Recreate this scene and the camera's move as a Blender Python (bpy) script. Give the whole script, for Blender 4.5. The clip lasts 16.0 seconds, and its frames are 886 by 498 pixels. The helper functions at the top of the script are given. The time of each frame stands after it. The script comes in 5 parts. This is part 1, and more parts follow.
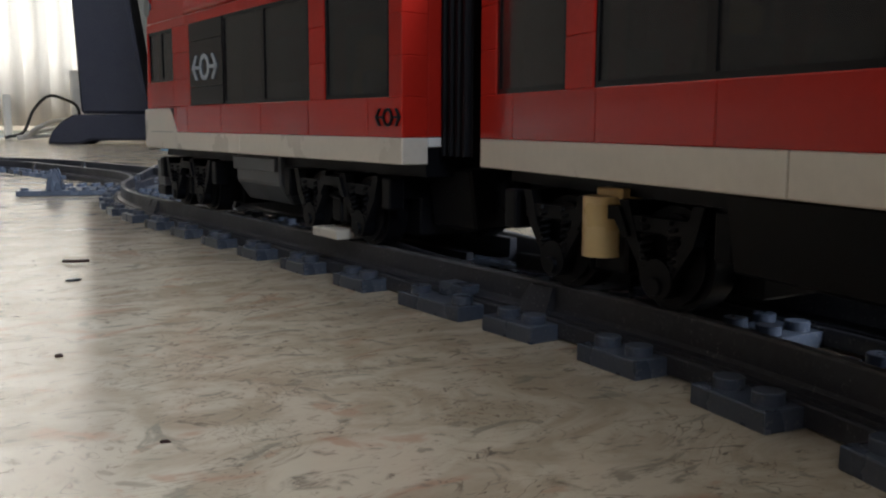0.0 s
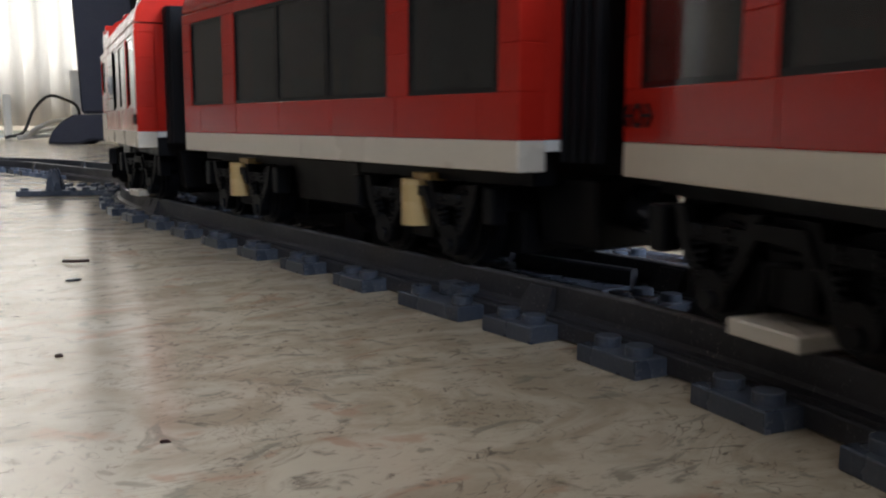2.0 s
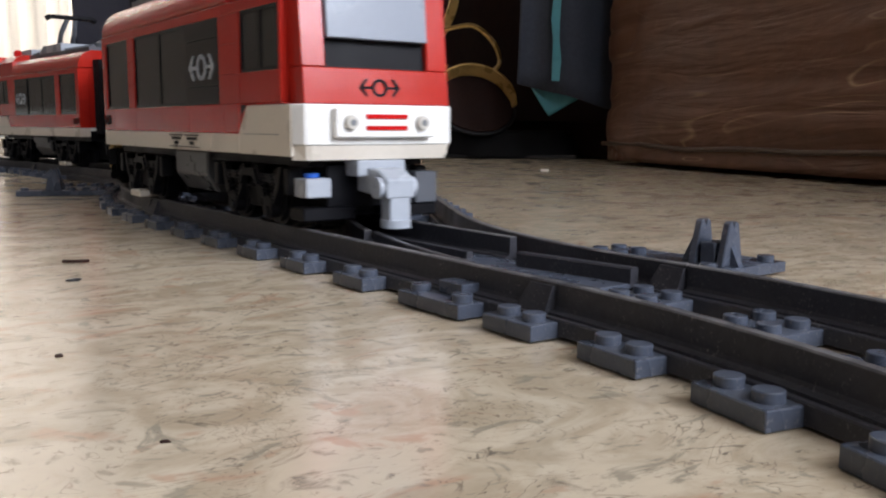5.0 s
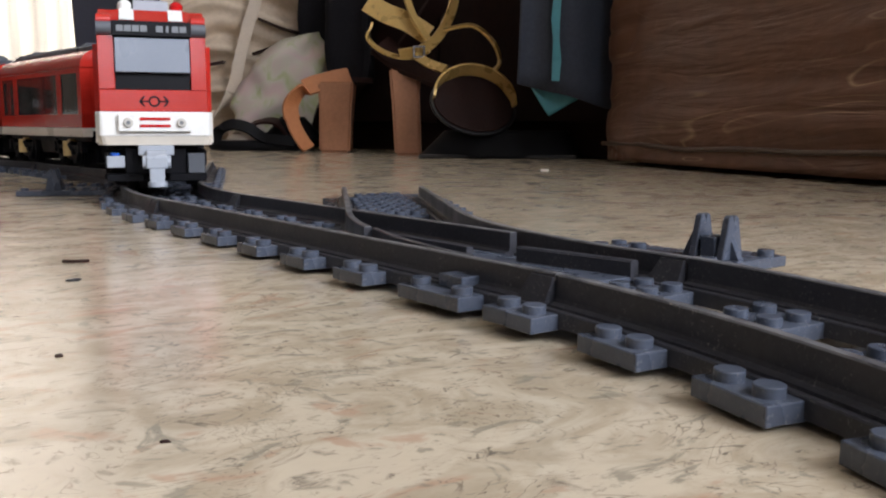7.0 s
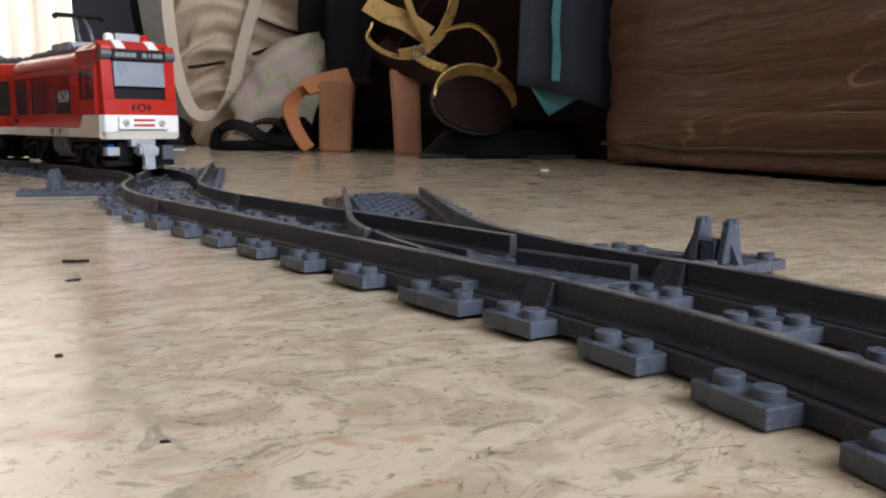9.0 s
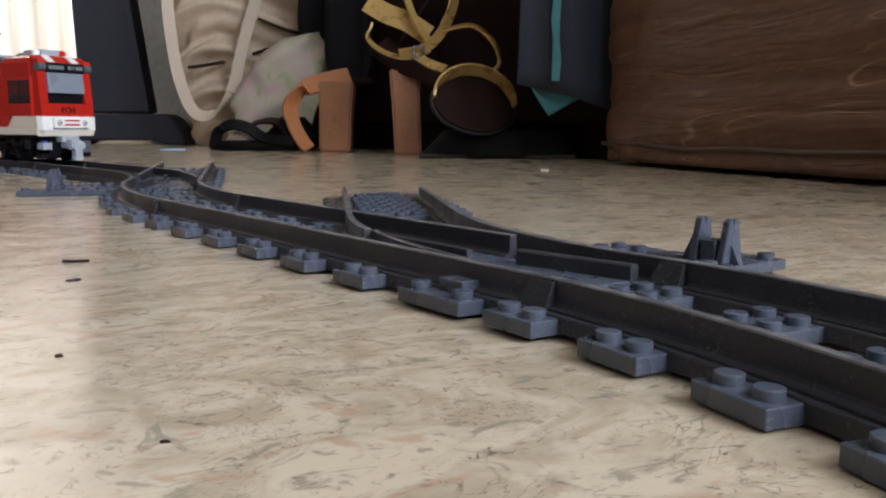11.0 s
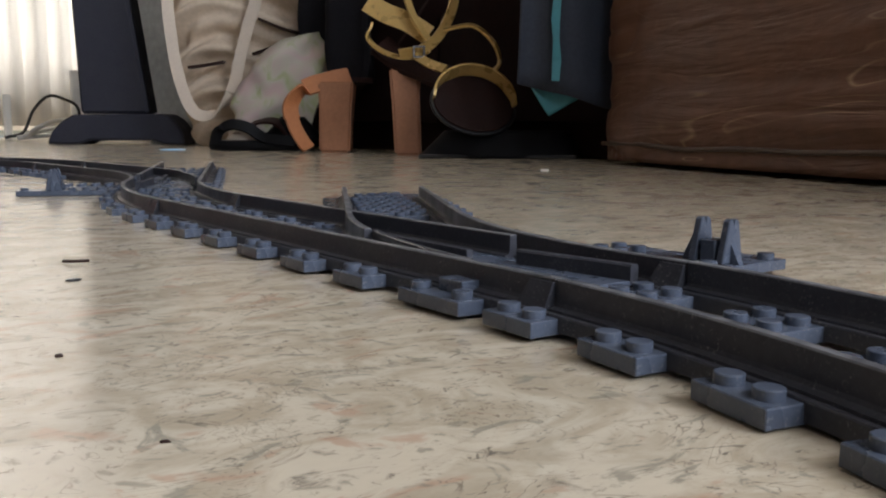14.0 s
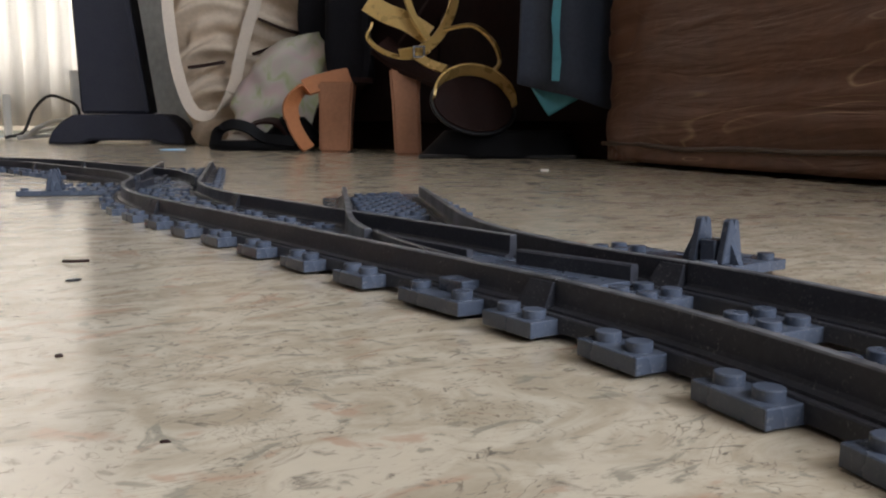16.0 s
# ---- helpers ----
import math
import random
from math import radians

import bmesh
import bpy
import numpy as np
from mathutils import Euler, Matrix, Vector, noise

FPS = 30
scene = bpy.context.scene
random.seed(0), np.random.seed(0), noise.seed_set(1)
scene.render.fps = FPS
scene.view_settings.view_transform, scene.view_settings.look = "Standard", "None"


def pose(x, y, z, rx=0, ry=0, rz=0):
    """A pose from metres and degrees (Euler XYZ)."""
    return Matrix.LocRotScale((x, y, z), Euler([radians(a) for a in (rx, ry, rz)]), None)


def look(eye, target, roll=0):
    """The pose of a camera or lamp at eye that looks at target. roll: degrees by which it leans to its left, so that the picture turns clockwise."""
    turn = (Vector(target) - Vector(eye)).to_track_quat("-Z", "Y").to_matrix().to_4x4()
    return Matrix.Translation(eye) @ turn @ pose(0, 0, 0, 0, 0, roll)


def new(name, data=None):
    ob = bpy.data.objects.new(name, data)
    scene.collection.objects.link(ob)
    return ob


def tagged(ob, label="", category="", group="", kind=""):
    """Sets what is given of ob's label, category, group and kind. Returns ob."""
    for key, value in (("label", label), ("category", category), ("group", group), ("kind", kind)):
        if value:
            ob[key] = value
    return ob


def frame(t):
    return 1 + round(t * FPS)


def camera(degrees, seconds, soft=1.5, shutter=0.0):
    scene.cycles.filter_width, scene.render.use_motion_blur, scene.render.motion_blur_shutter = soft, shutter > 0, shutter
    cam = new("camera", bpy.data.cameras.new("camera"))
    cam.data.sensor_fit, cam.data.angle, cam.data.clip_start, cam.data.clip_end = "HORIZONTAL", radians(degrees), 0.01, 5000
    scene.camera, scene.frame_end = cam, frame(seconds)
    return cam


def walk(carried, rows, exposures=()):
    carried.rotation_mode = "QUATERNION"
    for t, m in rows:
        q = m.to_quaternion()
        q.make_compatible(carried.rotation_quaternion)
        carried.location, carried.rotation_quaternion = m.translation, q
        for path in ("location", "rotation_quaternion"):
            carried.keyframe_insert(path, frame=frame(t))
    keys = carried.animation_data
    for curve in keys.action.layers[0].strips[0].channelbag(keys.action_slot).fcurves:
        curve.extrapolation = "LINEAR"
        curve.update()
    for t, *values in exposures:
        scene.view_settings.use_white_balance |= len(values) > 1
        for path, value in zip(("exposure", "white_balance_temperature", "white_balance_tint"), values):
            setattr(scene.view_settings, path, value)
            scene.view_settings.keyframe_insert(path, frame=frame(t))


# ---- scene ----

from math import cos, sin, degrees, pi

# ---------- camera ----------
EYE = Vector((-0.1423, -0.1330, 0.0417))
YAW, TILT = radians(35.494), radians(-7.935)
AIM = Vector((sin(YAW) * cos(TILT), cos(YAW) * cos(TILT), sin(TILT)))
cam = camera(52.97, 16.0, soft=2.1, shutter=0.55)
VIEW = look(EYE, EYE + AIM, 0.23)
walk(cam, [(0.0, VIEW), (16.0, VIEW)],
     exposures=[(0.0, 0.28, 6350, 11), (2.5, 0.34, 6300, 12), (3.3, 0.15, 6200, 12), (3.5, 0.12, 6250, 12), (4.0, 0.02, 6800, 17), (5.0, 0.17, 6950, 17), (6.5, 0.34, 7000, 17), (8.5, 0.33, 7000, 16),
                (11.5, 0.23, 6800, 15), (13.0, 0.13, 6700, 14), (16.0, 0.11, 6700, 14)])

# ---------- world and light ----------
world = bpy.data.worlds.new("world")
world.use_nodes = True
scene.world = world
sky = world.node_tree.nodes.new("ShaderNodeTexSky")
sky.sky_type, sky.sun_disc = "NISHITA", False
sky.sun_elevation, sky.sun_rotation = radians(40), radians(150)
back = world.node_tree.nodes["Background"]
back.inputs["Strength"].default_value = 0.10
world.node_tree.links.new(sky.outputs["Color"], back.inputs["Color"])


def window_light(name, eye, target, w, h, power, colour):
    data = bpy.data.lights.new(name, "AREA")
    data.shape, data.size, data.size_y = "RECTANGLE", w, h
    data.energy, data.color = power, colour
    ob = new(name, data)
    ob.matrix_world = look(eye, target)
    return ob


window_light("daylight_south", (0.75, -1.98, 1.35), (0.75, 0.0, 1.15), 1.5, 1.3, 113, (0.75, 0.86, 1.0))
window_light("daylight_south_side", (-0.78, -1.98, 1.30), (-0.30, 0.0, 0.4), 0.5, 1.2, 13, (0.75, 0.86, 1.0))
window_light("daylight_north", (0.22, 2.77, 1.10), (0.22, 0.0, 1.0), 1.0, 1.9, 54, (1.0, 0.97, 0.96))

# ---------- materials ----------


def material(name, colour, rough=0.5, metal=0.0, var=0.12, scale=40.0, bump=0.0, bump_scale=400.0, rough_var=0.1,
             transmission=0.0, spec=0.5, coat=0.0, pieces=0.0):
    m = bpy.data.materials.new(name)
    m.use_nodes = True
    nt = m.node_tree
    b = nt.nodes["Principled BSDF"]
    tc = nt.nodes.new("ShaderNodeTexCoord")
    n1 = nt.nodes.new("ShaderNodeTexNoise")
    n1.inputs["Scale"].default_value, n1.inputs["Detail"].default_value = scale, 6
    n2 = nt.nodes.new("ShaderNodeTexNoise")
    n2.inputs["Scale"].default_value, n2.inputs["Detail"].default_value = scale * 9, 4
    add = nt.nodes.new("ShaderNodeMath")
    add.operation = "ADD"
    ramp = nt.nodes.new("ShaderNodeMapRange")
    ramp.inputs["From Min"].default_value, ramp.inputs["From Max"].default_value = 0.6, 1.4
    ramp.inputs["To Min"].default_value, ramp.inputs["To Max"].default_value = 1 - var, 1 + var
    hsv = nt.nodes.new("ShaderNodeHueSaturation")
    hsv.inputs["Color"].default_value = (*colour, 1)
    nt.links.new(tc.outputs["Object"], n1.inputs["Vector"])
    nt.links.new(tc.outputs["Object"], n2.inputs["Vector"])
    nt.links.new(n1.outputs["Fac"], add.inputs[0])
    nt.links.new(n2.outputs["Fac"], add.inputs[1])
    nt.links.new(add.outputs[0], ramp.inputs["Value"])
    last = ramp.outputs["Result"]
    if pieces:
        info = nt.nodes.new("ShaderNodeObjectInfo")
        pr = nt.nodes.new("ShaderNodeMapRange")
        pr.inputs["To Min"].default_value, pr.inputs["To Max"].default_value = 1 - pieces, 1 + pieces
        mul = nt.nodes.new("ShaderNodeMath")
        mul.operation = "MULTIPLY"
        nt.links.new(info.outputs["Random"], pr.inputs["Value"])
        nt.links.new(pr.outputs["Result"], mul.inputs[0])
        nt.links.new(last, mul.inputs[1])
        last = mul.outputs[0]
    nt.links.new(last, hsv.inputs["Value"])
    nt.links.new(hsv.outputs["Color"], b.inputs["Base Color"])
    rr = nt.nodes.new("ShaderNodeMapRange")
    rr.inputs["From Min"].default_value, rr.inputs["From Max"].default_value = 0.3, 0.7
    rr.inputs["To Min"].default_value, rr.inputs["To Max"].default_value = max(0.02, rough - rough_var), min(1, rough + rough_var)
    nt.links.new(n1.outputs["Fac"], rr.inputs["Value"])
    nt.links.new(rr.outputs["Result"], b.inputs["Roughness"])
    b.inputs["Metallic"].default_value = metal
    b.inputs["Transmission Weight"].default_value = transmission
    b.inputs["Specular IOR Level"].default_value = spec
    b.inputs["Coat Weight"].default_value = coat
    if bump:
        n3 = nt.nodes.new("ShaderNodeTexNoise")
        n3.inputs["Scale"].default_value, n3.inputs["Detail"].default_value = bump_scale, 5
        bp = nt.nodes.new("ShaderNodeBump")
        bp.inputs["Strength"].default_value = bump
        bp.inputs["Distance"].default_value = 0.4 / bump_scale
        nt.links.new(tc.outputs["Object"], n3.inputs["Vector"])
        nt.links.new(n3.outputs["Fac"], bp.inputs["Height"])
        nt.links.new(bp.outputs["Normal"], b.inputs["Normal"])
    return m


def floor_material():
    """Beige marbled linoleum: drawn-out dark flecks, reddish veins, a worn gloss."""
    m = bpy.data.materials.new("linoleum")
    m.use_nodes = True
    nt = m.node_tree
    b = nt.nodes["Principled BSDF"]
    tc = nt.nodes.new("ShaderNodeTexCoord")

    def mapping(sx, sy, rz):
        mp = nt.nodes.new("ShaderNodeMapping")
        mp.inputs["Scale"].default_value = (sx, sy, 1)
        mp.inputs["Rotation"].default_value = (0, 0, radians(rz))
        nt.links.new(tc.outputs["Object"], mp.inputs["Vector"])
        return mp

    def tex(mp, scale, detail, dist, rough=0.55):
        n = nt.nodes.new("ShaderNodeTexNoise")
        n.inputs["Scale"].default_value, n.inputs["Detail"].default_value = scale, detail
        n.inputs["Distortion"].default_value, n.inputs["Roughness"].default_value = dist, rough
        nt.links.new(mp.outputs["Vector"], n.inputs["Vector"])
        return n

    def band(n, lo, hi):
        r = nt.nodes.new("ShaderNodeMapRange")
        r.interpolation_type = "SMOOTHSTEP"
        r.inputs["From Min"].default_value, r.inputs["From Max"].default_value = lo, hi
        nt.links.new(n.outputs["Fac"], r.inputs["Value"])
        return r

    def mix(fac, c1, c2, k=1.0):
        mx = nt.nodes.new("ShaderNodeMix")
        mx.data_type = "RGBA"
        if k != 1.0:
            mm = nt.nodes.new("ShaderNodeMath")
            mm.operation = "MULTIPLY"
            mm.inputs[1].default_value = k
            nt.links.new(fac, mm.inputs[0])
            fac = mm.outputs[0]
        nt.links.new(fac, mx.inputs["Factor"])
        for c, sock in ((c1, mx.inputs[6]), (c2, mx.inputs[7])):
            if isinstance(c, tuple):
                sock.default_value = (*c, 1)
            else:
                nt.links.new(c, sock)
        return mx.outputs[2]

    long_map = mapping(1.0, 1.5, 24)
    wide = band(tex(long_map, 34, 6, 1.8, 0.62), 0.36, 0.62)
    col = mix(wide.outputs[0], (0.395, 0.318, 0.220), (0.56, 0.473, 0.352))
    red = band(tex(mapping(1, 1.3, 10), 30, 5, 2.6), 0.58, 0.68)
    col = mix(red.outputs[0], col, (0.42, 0.235, 0.15), 0.6)
    grey = band(tex(mapping(1, 1.25, 30), 62, 7, 2.8, 0.62), 0.56, 0.66)
    col = mix(grey.outputs[0], col, (0.225, 0.205, 0.155), 0.75)
    fleck = band(tex(mapping(1, 1.35, 22), 105, 8, 1.6, 0.68), 0.57, 0.74)
    col = mix(fleck.outputs[0], col, (0.11, 0.095, 0.07), 0.80)
    vein = tex(mapping(1, 1.5, 15), 30, 3, 3.2, 0.5)
    ring = nt.nodes.new("ShaderNodeMath")
    ring.operation = "PINGPONG"
    ring.inputs[1].default_value = 0.055
    nt.links.new(vein.outputs["Fac"], ring.inputs[0])
    rr = nt.nodes.new("ShaderNodeMapRange")
    rr.inputs["From Min"].default_value, rr.inputs["From Max"].default_value = 0.009, 0.0
    nt.links.new(ring.outputs[0], rr.inputs["Value"])
    gate = band(tex(mapping(1, 1.4, 40), 48, 4, 1.0), 0.47, 0.60)
    both = nt.nodes.new("ShaderNodeMath")
    both.operation = "MULTIPLY"
    nt.links.new(rr.outputs[0], both.inputs[0])
    nt.links.new(gate.outputs[0], both.inputs[1])
    col = mix(both.outputs[0], col, (0.13, 0.10, 0.075), 0.75)
    spot = band(tex(mapping(1, 1.7, 5), 210, 4, 1.4, 0.6), 0.61, 0.72)
    col = mix(spot.outputs[0], col, (0.07, 0.06, 0.05), 0.75)
    fine = band(tex(mapping(1, 1.6, 20), 500, 3, 0.6), 0.3, 0.7)
    col = mix(fine.outputs[0], col, (0.50, 0.42, 0.31), 0.22)
    nt.links.new(col, b.inputs["Base Color"])
    rg = nt.nodes.new("ShaderNodeMapRange")
    rg.inputs["From Min"].default_value, rg.inputs["From Max"].default_value = 0.3, 0.7
    rg.inputs["To Min"].default_value, rg.inputs["To Max"].default_value = 0.13, 0.25
    rn = tex(mapping(1, 1, 0), 30, 6, 0.5)
    nt.links.new(rn.outputs["Fac"], rg.inputs["Value"])
    nt.links.new(rg.outputs["Result"], b.inputs["Roughness"])
    bn = tex(mapping(1, 1, 0), 90, 4, 0.2)
    bp = nt.nodes.new("ShaderNodeBump")
    bp.inputs["Strength"].default_value, bp.inputs["Distance"].default_value = 0.07, 0.002
    nt.links.new(bn.outputs["Fac"], bp.inputs["Height"])
    nt.links.new(bp.outputs["Normal"], b.inputs["Normal"])
    return m


M_FLOOR = floor_material()
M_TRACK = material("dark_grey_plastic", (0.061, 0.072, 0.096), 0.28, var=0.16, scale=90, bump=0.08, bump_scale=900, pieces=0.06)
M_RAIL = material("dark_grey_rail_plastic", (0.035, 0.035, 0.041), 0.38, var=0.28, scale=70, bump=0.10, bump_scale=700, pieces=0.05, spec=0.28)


def worn_lit_edges(m, z0, z1, colour):
    """Pales a moulding above a height, unevenly: wear, with the top highlight painted in."""
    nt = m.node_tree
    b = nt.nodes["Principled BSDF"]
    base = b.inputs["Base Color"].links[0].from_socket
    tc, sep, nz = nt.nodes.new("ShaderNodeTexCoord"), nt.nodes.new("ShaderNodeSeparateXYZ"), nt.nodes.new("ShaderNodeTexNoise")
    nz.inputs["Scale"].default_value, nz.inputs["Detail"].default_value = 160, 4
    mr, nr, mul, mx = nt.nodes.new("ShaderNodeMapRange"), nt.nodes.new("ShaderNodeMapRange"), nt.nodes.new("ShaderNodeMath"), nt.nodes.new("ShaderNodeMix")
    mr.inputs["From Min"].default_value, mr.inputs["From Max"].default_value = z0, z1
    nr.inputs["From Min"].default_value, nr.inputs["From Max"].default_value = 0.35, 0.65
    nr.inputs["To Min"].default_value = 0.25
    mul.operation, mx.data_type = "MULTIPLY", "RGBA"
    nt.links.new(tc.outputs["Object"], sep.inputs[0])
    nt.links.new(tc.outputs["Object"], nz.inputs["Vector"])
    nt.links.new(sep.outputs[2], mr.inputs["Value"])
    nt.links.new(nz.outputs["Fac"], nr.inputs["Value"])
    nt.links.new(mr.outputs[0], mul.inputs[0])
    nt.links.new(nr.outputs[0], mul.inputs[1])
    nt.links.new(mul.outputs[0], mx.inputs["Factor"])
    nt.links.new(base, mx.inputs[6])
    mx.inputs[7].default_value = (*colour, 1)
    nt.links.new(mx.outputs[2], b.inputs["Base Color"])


def dusty(m, scale, amount):
    """Pale specks of dust lying thinly on a moulding."""
    nt = m.node_tree
    b = nt.nodes["Principled BSDF"]
    base = b.inputs["Base Color"].links[0].from_socket
    tc, fine, wide = nt.nodes.new("ShaderNodeTexCoord"), nt.nodes.new("ShaderNodeTexNoise"), nt.nodes.new("ShaderNodeTexNoise")
    fine.inputs["Scale"].default_value, fine.inputs["Detail"].default_value = scale, 2
    wide.inputs["Scale"].default_value, wide.inputs["Detail"].default_value = scale / 12, 3
    fr, wr, mul, mx = nt.nodes.new("ShaderNodeMapRange"), nt.nodes.new("ShaderNodeMapRange"), nt.nodes.new("ShaderNodeMath"), nt.nodes.new("ShaderNodeMix")
    fr.inputs["From Min"].default_value, fr.inputs["From Max"].default_value = 0.60, 0.74
    wr.inputs["From Min"].default_value, wr.inputs["From Max"].default_value = 0.38, 0.66
    wr.inputs["To Max"].default_value = amount
    mul.operation, mx.data_type = "MULTIPLY", "RGBA"
    nt.links.new(tc.outputs["Object"], fine.inputs["Vector"])
    nt.links.new(tc.outputs["Object"], wide.inputs["Vector"])
    nt.links.new(fine.outputs["Fac"], fr.inputs["Value"])
    nt.links.new(wide.outputs["Fac"], wr.inputs["Value"])
    nt.links.new(fr.outputs[0], mul.inputs[0])
    nt.links.new(wr.outputs[0], mul.inputs[1])
    nt.links.new(mul.outputs[0], mx.inputs["Factor"])
    nt.links.new(base, mx.inputs[6])
    mx.inputs[7].default_value = (0.30, 0.28, 0.26, 1)
    nt.links.new(mx.outputs[2], b.inputs["Base Color"])


dusty(M_RAIL, 1500, 0.55)
dusty(M_TRACK, 1500, 0.45)
# wear and the bright line along the rail tops, both put into colour
worn_lit_edges(M_RAIL, 0.0095, 0.0099, (0.150, 0.146, 0.146))
M_RED = material("red_plastic", (0.43, 0.020, 0.012), 0.20, var=0.06, scale=60, bump=0.03, bump_scale=300, pieces=0.07, rough_var=0.06)
M_WHITE = material("white_plastic", (0.78, 0.77, 0.73), 0.25, var=0.04, scale=60, rough_var=0.06)
M_CREAM = material("aged_white_plastic", (0.68, 0.62, 0.53), 0.30, var=0.05, scale=60, rough_var=0.06)
M_BLACK = material("black_plastic", (0.0055, 0.0055, 0.007), 0.42, var=0.15, scale=80, spec=0.13)
M_GREY = material("light_grey_plastic", (0.36, 0.39, 0.43), 0.28, var=0.05, scale=60)
M_MID = material("mid_grey_plastic", (0.085, 0.092, 0.105), 0.35, var=0.06, scale=60)
M_TAN = material("tan_plastic", (0.62, 0.44, 0.20), 0.35, var=0.05, scale=60)
M_SIGN = material("dull_grey_print", (0.16, 0.17, 0.18), 0.4, var=0.05, scale=60)
M_BLUE = material("blue_plastic", (0.02, 0.10, 0.42), 0.25, var=0.05, scale=60)
M_VISOR = material("stone_grey_plastic", (0.19, 0.215, 0.255), 0.30, var=0.04, scale=60)
M_FRAME = material("smoked_window_frame", (0.010, 0.010, 0.011), 0.10, var=0.05, scale=60, rough_var=0.03)
M_DARKSTEEL = material("dark_magnet_steel", (0.05, 0.055, 0.075), 0.12, metal=0.8, var=0.05, scale=60, rough_var=0.04)
M_YELLOW = material("yellow_plastic", (0.65, 0.38, 0.03), 0.35, var=0.05, scale=60)
M_STEEL = material("bright_metal", (0.6, 0.6, 0.6), 0.2, metal=1.0, var=0.05, scale=60)
M_GLASS = material("smoked_glass", (0.12, 0.12, 0.12), 0.07, var=0.10, scale=50, transmission=0.78, rough_var=0.03)
M_REDLENS = material("red_lens", (0.75, 0.02, 0.02), 0.1, var=0.02, scale=50, transmission=0.4, rough_var=0.02)
M_WALL = material("painted_plaster", (0.18, 0.148, 0.118), 0.8, var=0.06, scale=3, bump=0.1, bump_scale=60)
M_CEIL = material("white_ceiling_paint", (0.62, 0.58, 0.53), 0.85, var=0.04, scale=3)
M_TRIM = material("white_gloss_paint", (0.78, 0.77, 0.72), 0.4, var=0.05, scale=8)
M_NAVY = material("dark_navy_fabric", (0.022, 0.022, 0.033), 0.75, var=0.25, scale=30, bump=0.25, bump_scale=500)
M_SILVER = material("brushed_silver", (0.36, 0.38, 0.395), 0.42, metal=0.7, var=0.25, scale=7)
M_CANVAS = material("beige_canvas", (0.58, 0.46, 0.34), 0.9, var=0.14, scale=14, bump=0.35, bump_scale=420)
M_STRAP = material("pale_webbing", (0.56, 0.46, 0.36), 0.85, var=0.08, scale=30, bump=0.4, bump_scale=500)
M_HEEL = material("tan_wood_heel", (0.36, 0.155, 0.075), 0.45, var=0.18, scale=25)
M_TANLEATHER = material("tan_leather", (0.46, 0.175, 0.07), 0.4, var=0.12, scale=20)
M_GOLD = material("gold_leather", (0.56, 0.36, 0.12), 0.30, metal=0.35, var=0.15, scale=40)
M_SOLE = material("dark_brown_insole", (0.024, 0.010, 0.008), 0.6, var=0.2, scale=30, spec=0.14)
M_DARKLEATHER = material("black_leather", (0.005, 0.0045, 0.0050), 0.55, var=0.2, scale=30, spec=0.14)
M_KNIT = material("black_knit_cloth", (0.011, 0.010, 0.012), 0.9, var=0.3, scale=30, bump=0.5, bump_scale=300, spec=0.2)
M_DENIM = material("slate_blue_cloth", (0.042, 0.049, 0.066), 0.9, var=0.2, scale=30, bump=0.4, bump_scale=700)
M_TEAL = material("teal_ribbon", (0.06, 0.27, 0.30), 0.6, var=0.15, scale=60)
M_PIPING = material("worn_brown_piping", (0.085, 0.048, 0.028), 0.5, var=0.2, scale=20)
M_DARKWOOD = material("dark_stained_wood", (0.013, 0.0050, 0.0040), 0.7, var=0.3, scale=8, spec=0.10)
M_CABLE = material("black_cable_rubber", (0.015, 0.015, 0.016), 0.35)
M_WCABLE = material("white_cable_rubber", (0.62, 0.60, 0.55), 0.5)

# ---------- mesh helpers ----------


def box(bm, x0, x1, y0, y1, z0, z1, bevel=0.0):
    vs = [bm.verts.new((x, y, z)) for z in (z0, z1) for y in (y0, y1) for x in (x0, x1)]
    quads = ((0, 2, 3, 1), (4, 5, 7, 6), (0, 1, 5, 4), (2, 6, 7, 3), (0, 4, 6, 2), (1, 3, 7, 5))
    fs = [bm.faces.new([vs[i] for i in q]) for q in quads]
    if bevel:
        es = list({e for f in fs for e in f.edges})
        bmesh.ops.bevel(bm, geom=es, offset=bevel, segments=1, affect="EDGES")
    return vs


def tube(bm, c, r, h, axis="z", n=14, r2=None):
    """A closed cylinder from c along an axis."""
    r2 = r if r2 is None else r2
    c = Vector(c)
    u, v, w = {"z": ((1, 0, 0), (0, 1, 0), (0, 0, 1)), "x": ((0, 1, 0), (0, 0, 1), (1, 0, 0)),
               "y": ((0, 0, 1), (1, 0, 0), (0, 1, 0))}[axis]
    u, v, w = Vector(u), Vector(v), Vector(w)
    a = [bm.verts.new(c + (u * cos(2 * pi * i / n) + v * sin(2 * pi * i / n)) * r) for i in range(n)]
    b = [bm.verts.new(c + w * h + (u * cos(2 * pi * i / n) + v * sin(2 * pi * i / n)) * r2) for i in range(n)]
    caps = [bm.faces.new(a[::-1]), bm.faces.new(b)]
    for i in range(n):
        f = bm.faces.new((a[i], a[(i + 1) % n], b[(i + 1) % n], b[i]))
        f.smooth = True
    for f in caps:
        for e in f.edges:
            e.smooth = False


